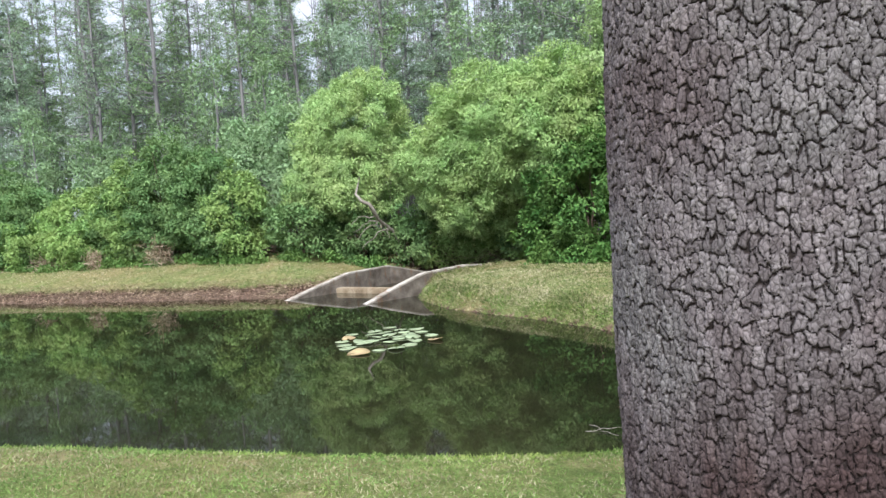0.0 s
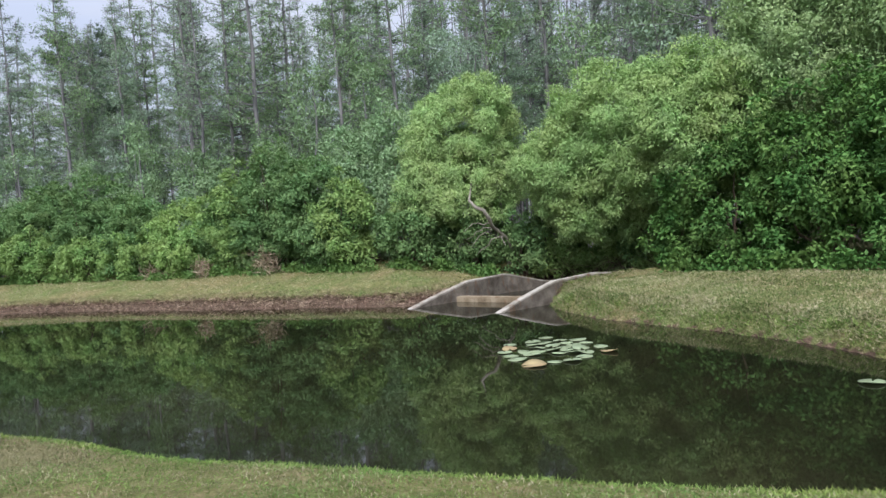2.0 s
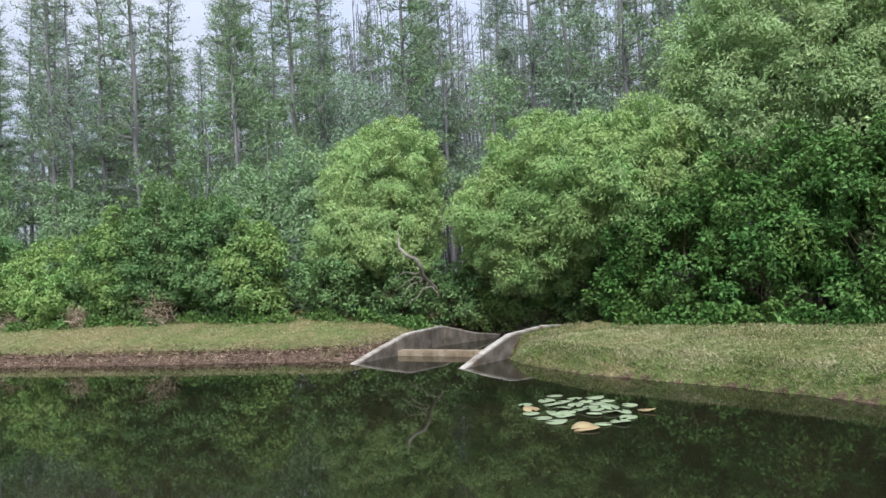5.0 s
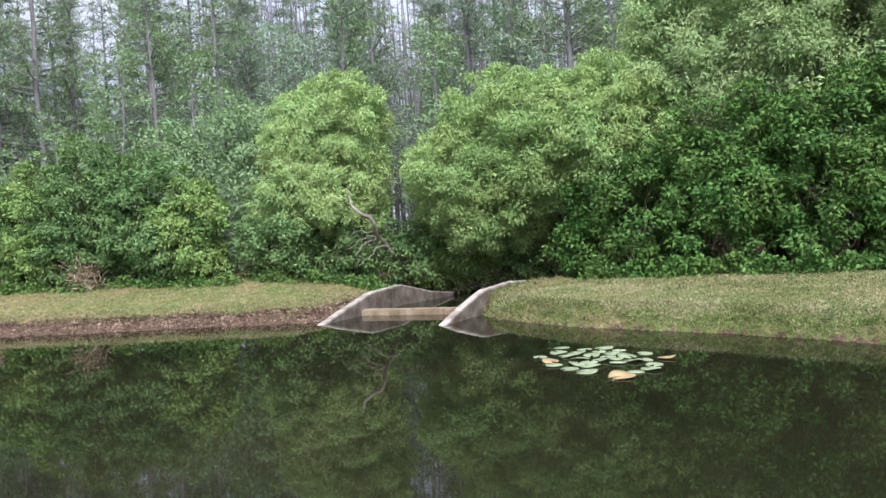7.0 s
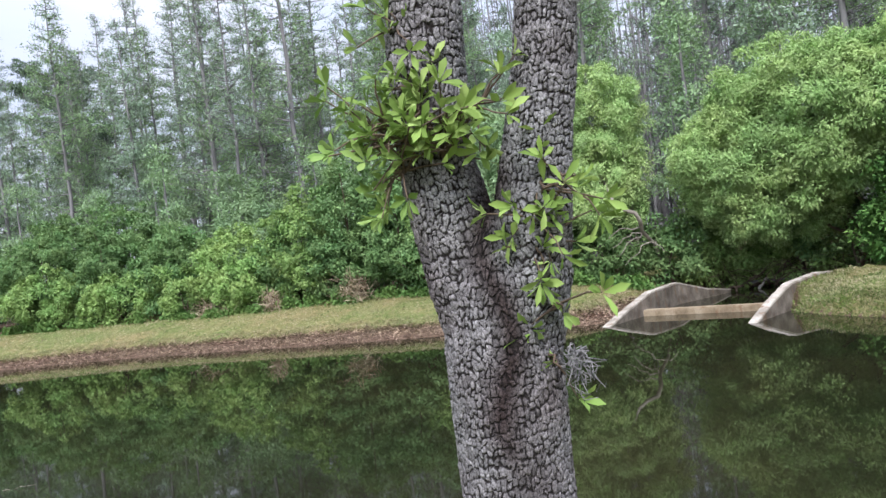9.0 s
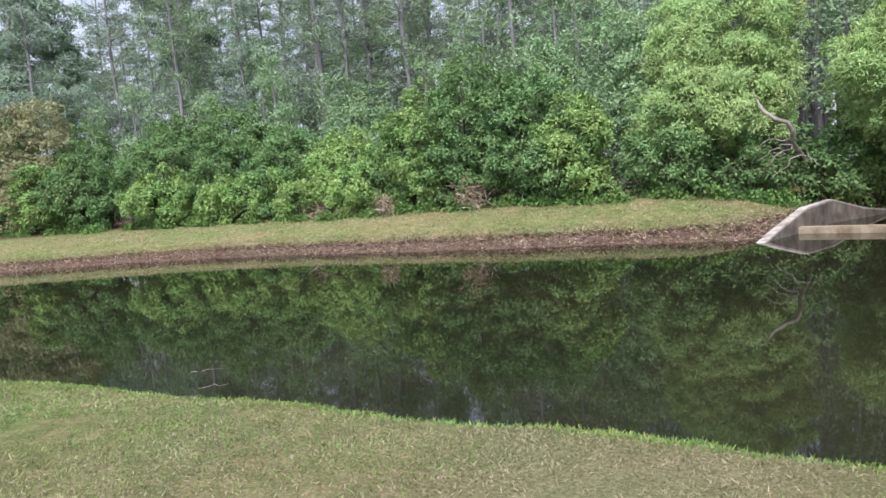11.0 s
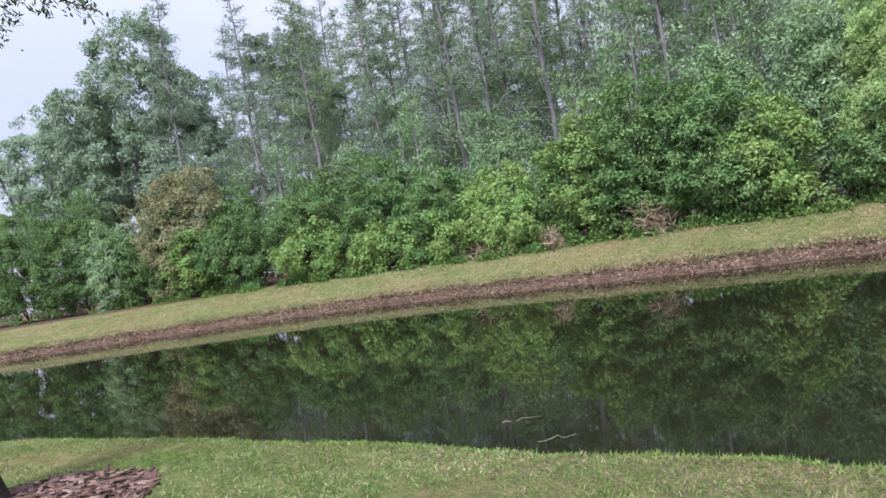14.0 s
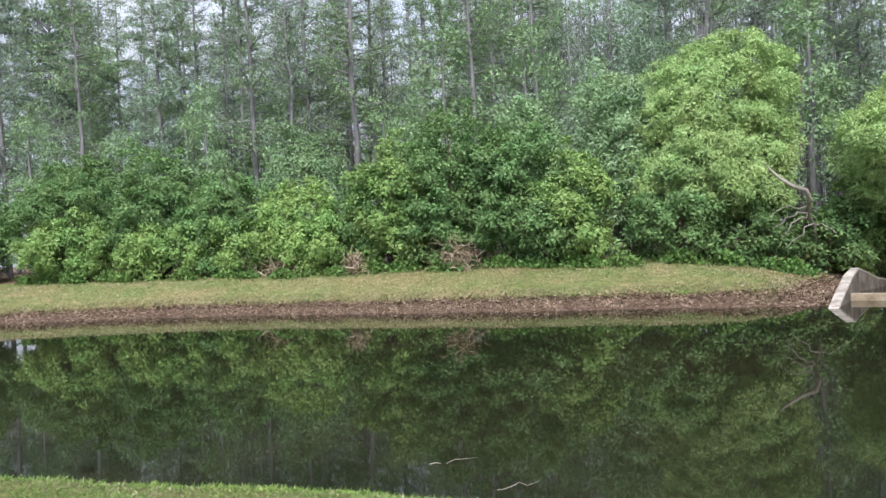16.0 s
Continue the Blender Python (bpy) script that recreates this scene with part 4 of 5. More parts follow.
def build_hedge():
    for x, back, rx, ry, h, mat, label in (
        (-19.2, 0.6, 1.3, 1.0, 2.0, LEAF_BUSH, GREEN), (-21.2, 0.4, 1.4, 1.1, 2.3, LEAF_BUSH, GREEN), (-24.1, 0.5, 1.2, 1.2, 3.4, LEAF_VINE, LIGHT),
        (-24.8, 0.3, 1.4, 1.2, 2.5, LEAF_BUSH, GREEN), (-26.4, 0.9, 1.9, 1.5, 4.7, LEAF_BUSH, GREEN), (-28.6, 1.1, 1.8, 1.5, 5.0, LEAF_BUSH, GREEN),
        (-28.9, 0.3, 1.2, 0.9, 2.2, LEAF_BUSH, GREEN), (-30.6, 1.0, 1.5, 1.4, 4.4, LEAF_VINE, LIGHT), (-31.6, 1.4, 1.4, 1.2, 3.6, LEAF_BUSH, GREEN),
        (-33.2, 0.4, 1.5, 1.2, 2.1, LEAF_VINE, LIGHT), (-34.6, 1.4, 1.8, 1.4, 3.3, LEAF_VINE, LIGHT), (-36.4, 0.5, 1.8, 1.3, 1.9, LEAF_VINE, LIGHT),
        (-38.0, 1.8, 2.0, 1.6, 3.8, LEAF_BUSH, GREEN), (-39.8, 0.6, 2.0, 1.4, 2.0, LEAF_VINE, LIGHT), (-41.5, 2.0, 2.1, 1.7, 4.3, LEAF_BUSH, GREEN),
        (-44.0, 0.7, 2.2, 1.6, 2.4, LEAF_VINE, LIGHT), (-46.0, 2.2, 2.3, 1.9, 4.6, LEAF_BUSH, GREEN), (-49.5, 0.9, 2.4, 2.0, 4.0, LEAF_BUSH, GREEN), (-51.2, 0.3, 1.8, 1.5, 3.4, LEAF_VINE, LIGHT), (-55.3, 0.4, 2.0, 1.6, 4.2, LEAF_BUSH, GREEN), (-52.0, 3.4, 2.2, 1.8, 5.2, LEAF_BUSH, GREEN), (-56.8, 3.0, 2.4, 2.0, 5.6, LEAF_BUSH, GREEN), (-47.0, 4.2, 2.2, 1.8, 5.4, LEAF_BUSH, GREEN), (-43.0, 4.2, 2.2, 1.8, 5.4, LEAF_BUSH, GREEN),
        (-57.5, 0.5, 2.6, 2.0, 4.6, LEAF_FOREST_HAZED, GREEN), (-53.0, 1.6, 3.1, 2.3, 6.9, LEAF_BROWN, "brownish budding shrub in the green hedge"), (-61.0, 0.6, 2.8, 2.4, 6.4, LEAF_BUSH, GREEN),
        (-66.0, 0.8, 3.2, 2.6, 7.2, LEAF_BUSH, GREEN), (-71.0, 0.8, 3.4, 3.0, 7.5, LEAF_BUSH, GREEN),
        (-9.6, 0.8, 1.8, 1.3, 3.6, LEAF_BROAD, DARK), (-7.2, 0.9, 1.9, 1.5, 4.4, LEAF_BROAD, DARK), (-4.8, 0.8, 1.9, 1.5, 4.8, LEAF_BROAD, DARK),
        (-2.3, 0.9, 2.0, 1.6, 5.2, LEAF_BROAD, DARK), (0.4, 0.8, 2.1, 1.6, 5.4, LEAF_BROAD, DARK), (3.4, 0.8, 2.2, 1.8, 5.6, LEAF_BROAD, DARK), (6.8, 0.8, 2.3, 1.8, 5.8, LEAF_BROAD, DARK),
        (-17.4, 0.4, 1.1, 0.8, 2.1, LEAF_BUSH, GREEN), (-16.6, 1.5, 1.2, 0.9, 2.6, LEAF_VINE, LIGHT), (-15.4, 2.6, 1.4, 1.1, 3.0, LEAF_VINE, LIGHT), (-13.9, 3.0, 1.4, 1.1, 3.0, LEAF_VINE, LIGHT), (-12.4, 2.6, 1.3, 0.9, 2.3, LEAF_BUSH, GREEN), (-11.0, 1.0, 1.1, 0.8, 2.4, LEAF_BROAD, DARK),
    ):
        shrub(label, x, back, rx, ry, h, mat)
    for x, back, rx, h, mat in ((-23.2, 3.4, 1.7, 6.3, LEAF_FOREST_HAZED), (-27.0, 4.0, 1.4, 6.2, LEAF_FOREST_HAZED), (-31.5, 4.6, 1.5, 5.6, LEAF_FOREST_HAZED), (-37, 5, 1.8, 5.8, LEAF_FOREST_HAZED),
                               (-8.0, 4.0, 2.8, 9.0, LEAF_TALL_HAZED), (-4.0, 4.0, 3.0, 10.0, LEAF_TALL_HAZED), (0.5, 4.0, 3.2, 11.0, LEAF_TALL_HAZED), (5.5, 4.2, 3.4, 11.5, LEAF_TALL_HAZED)):
        shrub(TALL, x, back, rx, rx * 0.8, h, mat, per=72, L=0.14, W=0.078, r=0.5, name="tall_shrub")


build_hedge()


# ---- the wood behind ----
def cypress(seed, height, mat, bark, green, slim=1.0):
    """A straight dark trunk and a narrow pointed crown of many fine rising branches with thin sprays of leaves."""
    s = np.random.default_rng(seed)
    t = thing("cypress_tree", "tall straight grey-trunked tree with a narrow pointed twiggy crown", "tree", "trees of the wood")
    lean = s.normal(0, 0.012, 2) * height
    n = 9
    zz = np.linspace(-0.3, height, n)
    bow = np.clip(zz / height, 0, 1) ** 1.5
    ax = np.stack([lean[0] * bow + s.normal(0, 0.04, n), lean[1] * bow + s.normal(0, 0.04, n), zz], -1)
    v, q = tube_geometry(ax, np.linspace(0.007 * height + 0.02, 0.02, n), 7)
    part("trunk", mesh_of("trunk", v, q, None, bark, True), t)
    branches, TP, TD, P, D = [], [], [], [], []
    for z in np.sort(height * (0.22 + 0.77 * s.uniform(0, 1, int(5.6 * height)) ** 0.8)):
        f = z / height
        reach = slim * (0.22 + 0.145 * height * (1 - f) ** 0.85) * s.uniform(0.45, 1.15)
        a = s.uniform(0, 6.28)
        c = np.array([np.interp(z, zz, ax[:, 0]), np.interp(z, zz, ax[:, 1]), z])
        tip = c + np.array([math.cos(a) * reach, math.sin(a) * reach, reach * s.uniform(0.0, 0.5)])
        branches.append(tube_geometry(bent(c, tip, 3, -0.05 * reach), (0.034, 0.022, 0.010), 3))
        k = int(4 + 7 * reach)
        u = s.uniform(0.25, 1.0, (k, 1))
        TP.append(c + (tip - c) * u)
        TD.append(unit((tip - c) / reach * 0.6 + s.normal(0, 0.55, (k, 3)) + (0, 0, 0.25)))
        k = int(green * (26 + 52 * reach) * np.interp(f, (0.3, 0.75, 1.0), (1.4, 0.9, 0.5)))
        if k:
            u = s.uniform(0.3, 1.1, (k, 1))
            P.append(c + (tip - c) * u + s.normal(0, 0.17, (k, 3)) * (1, 1, 0.7))
            D.append(unit((tip - c) * 0.3 / reach + s.normal(0, 0.6, (k, 3)) + (0, 0, -0.1)))
    v, q = joined(branches)
    tv, tt = small_leaves(np.concatenate(TP), np.concatenate(TD), s.uniform(0.3, 0.7, sum(len(p) for p in TP)), 0.026)
    tagged(part("branchwork", mesh_of("branchwork", np.concatenate([v, tv]), q, tt + len(v), bark), t), kind="stuff")
    if P:
        P, D = np.concatenate(P), np.concatenate(D)
        v, q = small_leaves(P, D, s.uniform(0.10, 0.22, len(P)), s.uniform(0.035, 0.08, len(P)))
        part("crown", mesh_of("crown", v, None, q, mat), t)
    return t


def wood_pine(seed, height):
    """Bare lower trunk, crooked limbs, a flat-topped crown of needle tufts."""
    s = np.random.default_rng(seed)
    t = thing("pine_tree", "tall pine with a bare trunk and flat dark tufted crown", "tree", "trees of the wood")
    zz = np.linspace(-0.3, height * 0.95, 9)
    ax = np.stack([s.normal(0, 0.08, 9), s.normal(0, 0.08, 9), zz], -1)
    v, q = tube_geometry(ax, np.linspace(0.2, 0.07, 9), 8)
    part("trunk", mesh_of("trunk", v, q, None, BARK_GREY, True), t)
    br, P, D = [], [], []
    for k in range(30):
        z = height * s.uniform(0.68, 0.97)
        a, reach = s.uniform(0, 6.28), height * s.uniform(0.08, 0.19)
        c = np.array([0, 0, z - reach * 0.35])
        tip = np.array([math.cos(a) * reach, math.sin(a) * reach, min(height, z + reach * 0.2)])
        br.append(tube_geometry(bent(c, tip, 5, 0.1, 0.1), (0.07, 0.05, 0.04, 0.025, 0.01), 5))
        for _ in range(12):
            cc = c + (tip - c) * s.uniform(0.55, 1.05) + s.normal(0, 0.35, 3) * (1, 1, 0.5)
            u = unit(s.normal(size=(34, 3)) + (0, 0, 0.4))
            P.append(cc + u * 0.16)
            D.append(u)
    v, q = joined(br)
    tagged(part("branchwork", mesh_of("branchwork", v, q, None, BARK_GREY), t), kind="stuff")
    P, D = np.concatenate(P), np.concatenate(D)
    v, q = leaf_geometry(P, D, 0.32, 0.07)
    part("crown", mesh_of("crown", v, q, None, LEAF_PINE), t)
    return t


def wood_broadleaf(seed, height, mat):
    """A slender woodland tree with a loose, tall crown in layers."""
    s = np.random.default_rng(seed)
    t = thing("woodland_tree", "slender green woodland tree with loose layered foliage", "tree", "trees of the wood")
    v, q = tube_geometry(bent((0, 0, -0.3), (s.normal(0, 0.4), s.normal(0, 0.4), height * 0.92), 8, 0, 0.07), np.linspace(0.13, 0.03, 8), 6)
    part("trunk", mesh_of("trunk", v, q, None, BARK_GREY, True), t)
    C = []
    for _ in range(int(height * 9)):
        z = height * s.uniform(0.25, 1.0)
        reach = height * 0.19 * (1.1 - (z / height - 0.25) * 0.95) * s.uniform(0.2, 1.0) ** 0.6
        a = s.uniform(0, 6.28)
        C.append((math.cos(a) * reach, math.sin(a) * reach, z))
    C = np.array(C)
    v, q = clump_leaves(C, unit(C * (1, 1, 0.1) + 1e-3), 0.42 + 0.02 * height, 46, 0.15, 0.075, 0.3)
    part("crown", mesh_of("crown", v, None, q, mat), t)
    return t


def bare_tree(seed, height, bark, label):
    s = np.random.default_rng(seed)
    t = thing("bare_tree", label, "tree", "trees of the wood")
    out = []

    def grow(p, d, length, r, level):
        e = p + d * length
        out.append(tube_geometry(bent(p, e, 4, 0, 0.02 * length), np.linspace(r, r * 0.6, 4), 5 if level < 2 else 4))
        if level < 4:
            for _ in range(3 if level else 4):
                nd = unit(d * 1.0 + s.normal(0, 0.42, 3) + (0, 0, 0.15))
                grow(p + d * length * s.uniform(0.55, 1.0), nd, length * s.uniform(0.45, 0.72), r * 0.55, level + 1)

    grow(np.array((0, 0, -0.3)), unit(np.array((s.normal(0, 0.05), s.normal(0, 0.05), 1))), height * 0.42, 0.0055 * height + 0.02, 0)
    v, q = joined(out)
    part("branchwork", mesh_of("branchwork", v, q, None, bark, True), t)
    return t


def oak_far(label, x, y, lobes, group="oaks beyond the pond"):
    """An oak with its crown in several rounded lobes: (dx, dy, z, radius across, radius up)."""
    z0 = height_at(x, y)
    (dx, dy, z, a, b), rest = lobes[0], lobes[1:]
    per = lambda a, b: int(14 * a * b)  # noqa: E731
    leafy_tree("oak_tree", label, (x, y, z0 - 0.2), (x + dx, y + dy, z0 + z), (a, a, b), per(a, b), 0.62, 110, 0.22, 0.12, LEAF_OAK_HAZED, BARK_GREY, 0.3, 0.28, group, -0.85, 0.2, 12,
               [((x + ex, y + ey, z0 + ez), (c, c, d), per(c, d)) for ex, ey, ez, c, d in rest])


def build_wood():
    kinds = []
    for k, (h, green, slim) in enumerate(((19, 0.9, 1.15), (21, 0.6, 1.1), (17, 1.2, 1.2), (22, 0.5, 1.05), (18, 0.35, 1.0), (20, 0.7, 1.1))):
        kinds.append(cypress(100 + k, h, LEAF_CYPRESS_HAZED if k % 3 else LEAF_FOREST_HAZED, BARK_GREY, green, slim))
    broad = [wood_broadleaf(200 + k, h, m) for k, (h, m) in enumerate(((8.5, LEAF_FOREST_HAZED), (10.5, LEAF_CYPRESS_HAZED), (7.5, LEAF_FOREST_HAZED), (14, LEAF_FOREST_HAZED)))]
    bare = [bare_tree(300 + k, h, BARK_GREY, "leafless grey tree with fine branches in the wood") for k, h in enumerate((15, 17))]
    pines = [wood_pine(400 + k, h) for k, h in enumerate((20, 18))]
    used = set()
    s = np.random.default_rng(5)

    def put(ob, x, y, scale=1.0):
        m = pose(x, y, height_at(x, y), 0, 0, s.uniform(0, 360))
        if ob.name in used:
            o = copy_thing(ob, m)
        else:
            used.add(ob.name)
            o = ob
            o.matrix_basis = m
        o.scale = (scale,) * 3

    for row, (back, step) in enumerate(((6, 3.2), (9, 2.7), (13, 2.3), (18, 2.3), (24, 2.6), (31, 3.2), (39, 4.0))):
        x = (-70.0 if row == 0 else -57.0) - back * 0.2
        while x < 12 + back * 0.6:
            thin = float(np.interp(x, (-60, -42), (1.3, 1.0)))
            x += step * thin * s.uniform(0.6, 1.4)
            y = float(foot_line(np.clip(x, -75, 12))) + back + s.uniform(-1.5, 1.5)
            if x < -60:
                y += 3 + (-60 - x) * 0.5
            u = s.uniform()
            if row == 0 and u < 0.75 or row == 1 and u < 0.35 or u < 0.10:
                ob = broad[s.integers(3 if row < 2 else 4)]
            elif (u > 0.92 and x > -28) or (-24 < x < -12 and u > 0.55 and row > 2):
                ob = bare[s.integers(len(bare))]
            else:
                ob = kinds[s.integers(len(kinds))]
            put(ob, x, y, s.uniform(0.85, 1.15) * float(np.interp(x, (-62, -45), (0.8, 1.0))))
    # the tall ones that stand out against the sky
    put(pines[0], -77.0, 37.3, 1.17)
    put(pines[1], -88.0, 44.0, 1.15)
    put(pines[1], -62.0, 30.7, 0.86)
    for k, x, y, size in ((1, -48.0, 31.0, 1.04), (3, -52.1, 29.7, 0.96), (2, -57.0, 39.3, 1.3), (1, -51.9, 39.7, 1.0), (3, -50.1, 42.1, 1.0), (5, -47.3, 45.3, 1.1), (3, -43.1, 49.5, 1.0), (1, -40.3, 51.9, 1.0), (1, -22.4, 48.5, 1.05),
                          (1, -64.8, 33.9, 1.12), (3, -63.1, 36.5, 1.15), (1, -61.3, 39.0, 1.2), (4, -84.1, 40.3, 1.5), (2, -73.0, 28.5, 1.3), (0, -59.0, 31.5, 1.0), (5, -56.0, 27.0, 0.85), (0, -64.0, 26.5, 0.9), (2, -66.5, 28.5, 1.0), (0, -70.0, 31.5, 1.1), (2, -62.0, 29.0, 0.9), (0, -68.5, 25.0, 0.75)):
        put(kinds[k], x, y, size)
    for k, x, y, size in ((1, -60.5, 22.5, 0.9), (0, -63.5, 24.0, 1.0), (1, -57.0, 24.5, 0.85), (2, -66.0, 22.5, 1.0), (0, -53.5, 26.0, 0.9), (0, -47.5, 28.5, 1.0), (2, -44.0, 29.5, 1.1), (1, -50.5, 29.0, 0.9), (0, -41.0, 29.0, 1.0)):
        put(broad[k], x, y, size)
    white = bare_tree(310, 11.0, BARK_WHITE, "pale bare forked tree among the grey trunks")
    put(white, -54.8, 31.1)
    oak_far("large oak with a lobed crown rising over the far hedge", -68.3, 19.5, ((0, 0.4, 18.2, 3.0, 2.6), (0, -0.5, 14.0, 4.2, 3.0), (-0.5, -4.3, 12.5, 2.9, 3.0), (0.5, 3.0, 14.5, 2.8, 2.6), (0.5, -1.0, 9.0, 5.2, 3.6), (-0.5, -4.8, 7.5, 3.4, 3.0), (0.5, 4.2, 9.5, 3.2, 3.4)))
    oak_far("dark oak crown at the end of the wood", -84.0, 15.6, ((0, 0, 12.5, 4.0, 4.0), (1.0, 3.0, 9.5, 4.0, 3.6), (0, 5.5, 13.0, 3.6, 3.4)))
    # the depth of the wood, too far off to tell its trees apart
    top = ((-125, -85, -66, -52, -35, 45), (9, 11, 12, 14, 18, 20))
    behind = ((-125, -75, -42, -22, 12, 45), (20, 14, 21, 23, 20, 14))
    n = 125000
    x, back = s.uniform(-105, 45, n), s.uniform(34, 60, n)
    z = 0.5 + np.interp(x, *top) * s.uniform(0, 1, n) ** np.interp(x, (-58, -42), (1.9, 1.25))
    P = np.stack([x, np.interp(x, *behind) + back, z], -1)
    size = s.uniform(0.25, 0.55, n)
    # these leaves' pale colour stands in for the haze of the distance
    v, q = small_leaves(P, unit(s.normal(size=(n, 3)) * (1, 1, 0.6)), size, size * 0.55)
    tagged(new("far_woods", mesh_of("far_woods", v, None, q, LEAF_CYPRESS_HAZED)), "grey-green depth of the wood, haze put into its leaf colour", "woods", kind="stuff")
    stems = []
    for number in range(760):
        x = s.uniform(-100, 40) if number < 480 else s.uniform(-40, -4)
        y = float(np.interp(x, *behind)) + s.uniform(20, 58)
        h = (17 if x < -50 else 21) * s.uniform(0.8, 1.2)
        lean = s.normal(0, 0.35, 2)
        stems.append(tube_geometry(((x, y, 0), (x + lean[0] * 0.3, y + lean[1] * 0.3, h * 0.5), (x + lean[0], y + lean[1], h)), (s.uniform(0.07, 0.14), 0.07, 0.02), 4))
        for k in range(16):
            f, a, reach = s.uniform(0.35, 1.0), s.uniform(0, 6.28), s.uniform(0.5, 1.9)
            c = np.array((x + lean[0] * f * f, y + lean[1] * f * f, h * f))
            stems.append(tube_geometry((c, c + (math.cos(a) * reach, math.sin(a) * reach, reach * s.uniform(0.1, 0.9))), (0.03, 0.01), 3))
    v, q = joined(stems)
    tagged(new("far_trunks", mesh_of("far_trunks", v, q, None, BARK_GREY)), "thin grey trunks and twigs deep in the wood", "woods", kind="stuff")


build_wood()


# ---- grass ----
def blades(name, label, n, box, keep, L, W, mat, up=0.8, category="grass"):
    s = np.random.default_rng(len(name) * 7 + n)
    x, y = s.uniform(box[0], box[1], n), s.uniform(box[2], box[3], n)
    z, sd, near, w = ground_height(x, y)
    ok = keep(x, y, sd, near, w)
    for cx, cy, r in RINGS:
        ok &= np.hypot(x - cx, y - cy) > r + 0.12 * np.sin(5 * np.arctan2(y - cy, x - cx)) - 0.05
    P = np.stack([x, y, z - 0.005], -1)[ok]
    k = len(P)
    D = unit(s.normal(size=(k, 3)) * (1, 1, 0.35) + (0, 0, up))
    v, q = leaf_geometry(P, D, L * s.uniform(0.5, 1.4, k), W * s.uniform(0.6, 1.4, k), 0.1)
    tagged(new(name, mesh_of(name, v, q, None, mat)), label, category, kind="stuff")


def shore_blades(name, label, n, lo, hi, pick, L, W, mat, up, category="grass"):
    """Blades within lo to hi metres of the water's edge, where pick(x, y, near, w) allows."""
    s = np.random.default_rng(n)
    a, b = SHORE, np.roll(SHORE, -1, 0)
    d = b - a
    ln = np.linalg.norm(d, axis=1)
    k = s.choice(len(a), n, p=ln / ln.sum())
    out = np.stack([d[k, 1], -d[k, 0]], -1) / ln[k][:, None]
    q = a[k] + d[k] * s.uniform(0, 1, (n, 1)) + out * SIDE * s.uniform(lo, hi, (n, 1))
    z, sd, near, w = ground_height(q[:, 0], q[:, 1])
    ok = pick(q[:, 0], q[:, 1], near, w) & (z > -0.03)
    P = np.stack([q[:, 0], q[:, 1], z - 0.005], -1)[ok]
    m = len(P)
    D = unit(s.normal(size=(m, 3)) * (1, 1, 0.35) + (0, 0, up))
    v, f = leaf_geometry(P, D, L * s.uniform(0.5, 1.4, m), W * s.uniform(0.6, 1.4, m), 0.1)
    tagged(new(name, mesh_of(name, v, f, None, mat)), label, category, kind="stuff")


AREA = 0.5 * np.sum(SHORE[:, 0] * np.roll(SHORE[:, 1], -1) - np.roll(SHORE[:, 0], -1) * SHORE[:, 1])
SIDE = 1.0 if AREA > 0 else -1.0


def tufty(x, y, k=3.0, seed=9):
    return wave(x, y, k, seed) + np.random.default_rng(3).normal(0, 0.25, len(x))


def lawn(x, y, sd, near):
    return near & (sd > 0.0) & (sd < 2.9) & (tufty(x, y) > -0.35)


def draw(x):
    return np.random.default_rng(77).uniform(0, 1, len(x))


blades("lawn_grass", "short coarse green lawn grass on the near bank", 820000, (-28, -1.0, 0, 13.2), lambda x, y, sd, near, w: lawn(x, y, sd, near) & (draw(x) > strawy(x, y, sd)), 0.044, 0.0062, GRASS_NEAR, 0.7)
blades("straw_grass", "flattened straw-coloured blades among the lawn grass", 1900000, (-28, -1.0, 0, 13.2), lambda x, y, sd, near, w: lawn(x, y, sd, near) & (draw(x) < strawy(x, y, sd)), 0.04, 0.005, GRASS_STRAW, 0.45)
shore_blades("edge_grass", "longer grass overhanging the water's edge", 110000, 0.0, 0.35, lambda x, y, near, w: near & (x > -30) & (x < -2), 0.05, 0.007, GRASS_EDGE, 0.8)
blades("mound_grass", "short straw-tinted grass on the mown mound", 190000, (-14, 3, 12.5, 24), lambda x, y, sd, near, w: ~near & (sd > 0.05) & (sd < 5.5), 0.058, 0.013, GRASS_MOUND, 0.7)
shore_blades("mound_edge_grass", "ragged longer grass along the mound's foot", 230000, -0.05, 0.75, lambda x, y, near, w: ~near & (w > 0.6), 0.09, 0.012, GRASS_MOUND, 0.7)
shore_blades("mound_edge_tufts", "green tufts along the waterline of the mound", 60000, -0.05, 0.3, lambda x, y, near, w: ~near & (w > 0.6) & (wave(x, y, 5.0, 23) > -0.1), 0.10, 0.013, GRASS_EDGE, 0.8)
blades("bank_grass", "short pale grass on the far bank", 260000, (-62, -16, 1, 26), lambda x, y, sd, near, w: ~near & (sd > 1.05) & (sd < 5.3), 0.075, 0.016, GRASS_FAR, 0.7)
BANK = lambda x, y, near, w: ~near & (w < 0.4) & (x > -62) & (y > 1)  # noqa: E731
shore_blades("bank_thatch", "dead roots and thatch strewn over the bare bank", 150000, 0.1, 1.25, BANK, 0.11, 0.018, ROOT_THATCH, 0.1, "roots")
shore_blades("bank_roots", "tangled roots hanging from the turf lip of the far bank", 60000, 0.95, 1.2, BANK, 0.15, 0.022, ROOT_THATCH, 0.0, "roots")
shore_blades("bank_lip_grass", "dry straw-coloured grass along the lip of the far bank", 70000, 1.1, 1.75, BANK, 0.085, 0.015, GRASS_STRAW, 0.5)


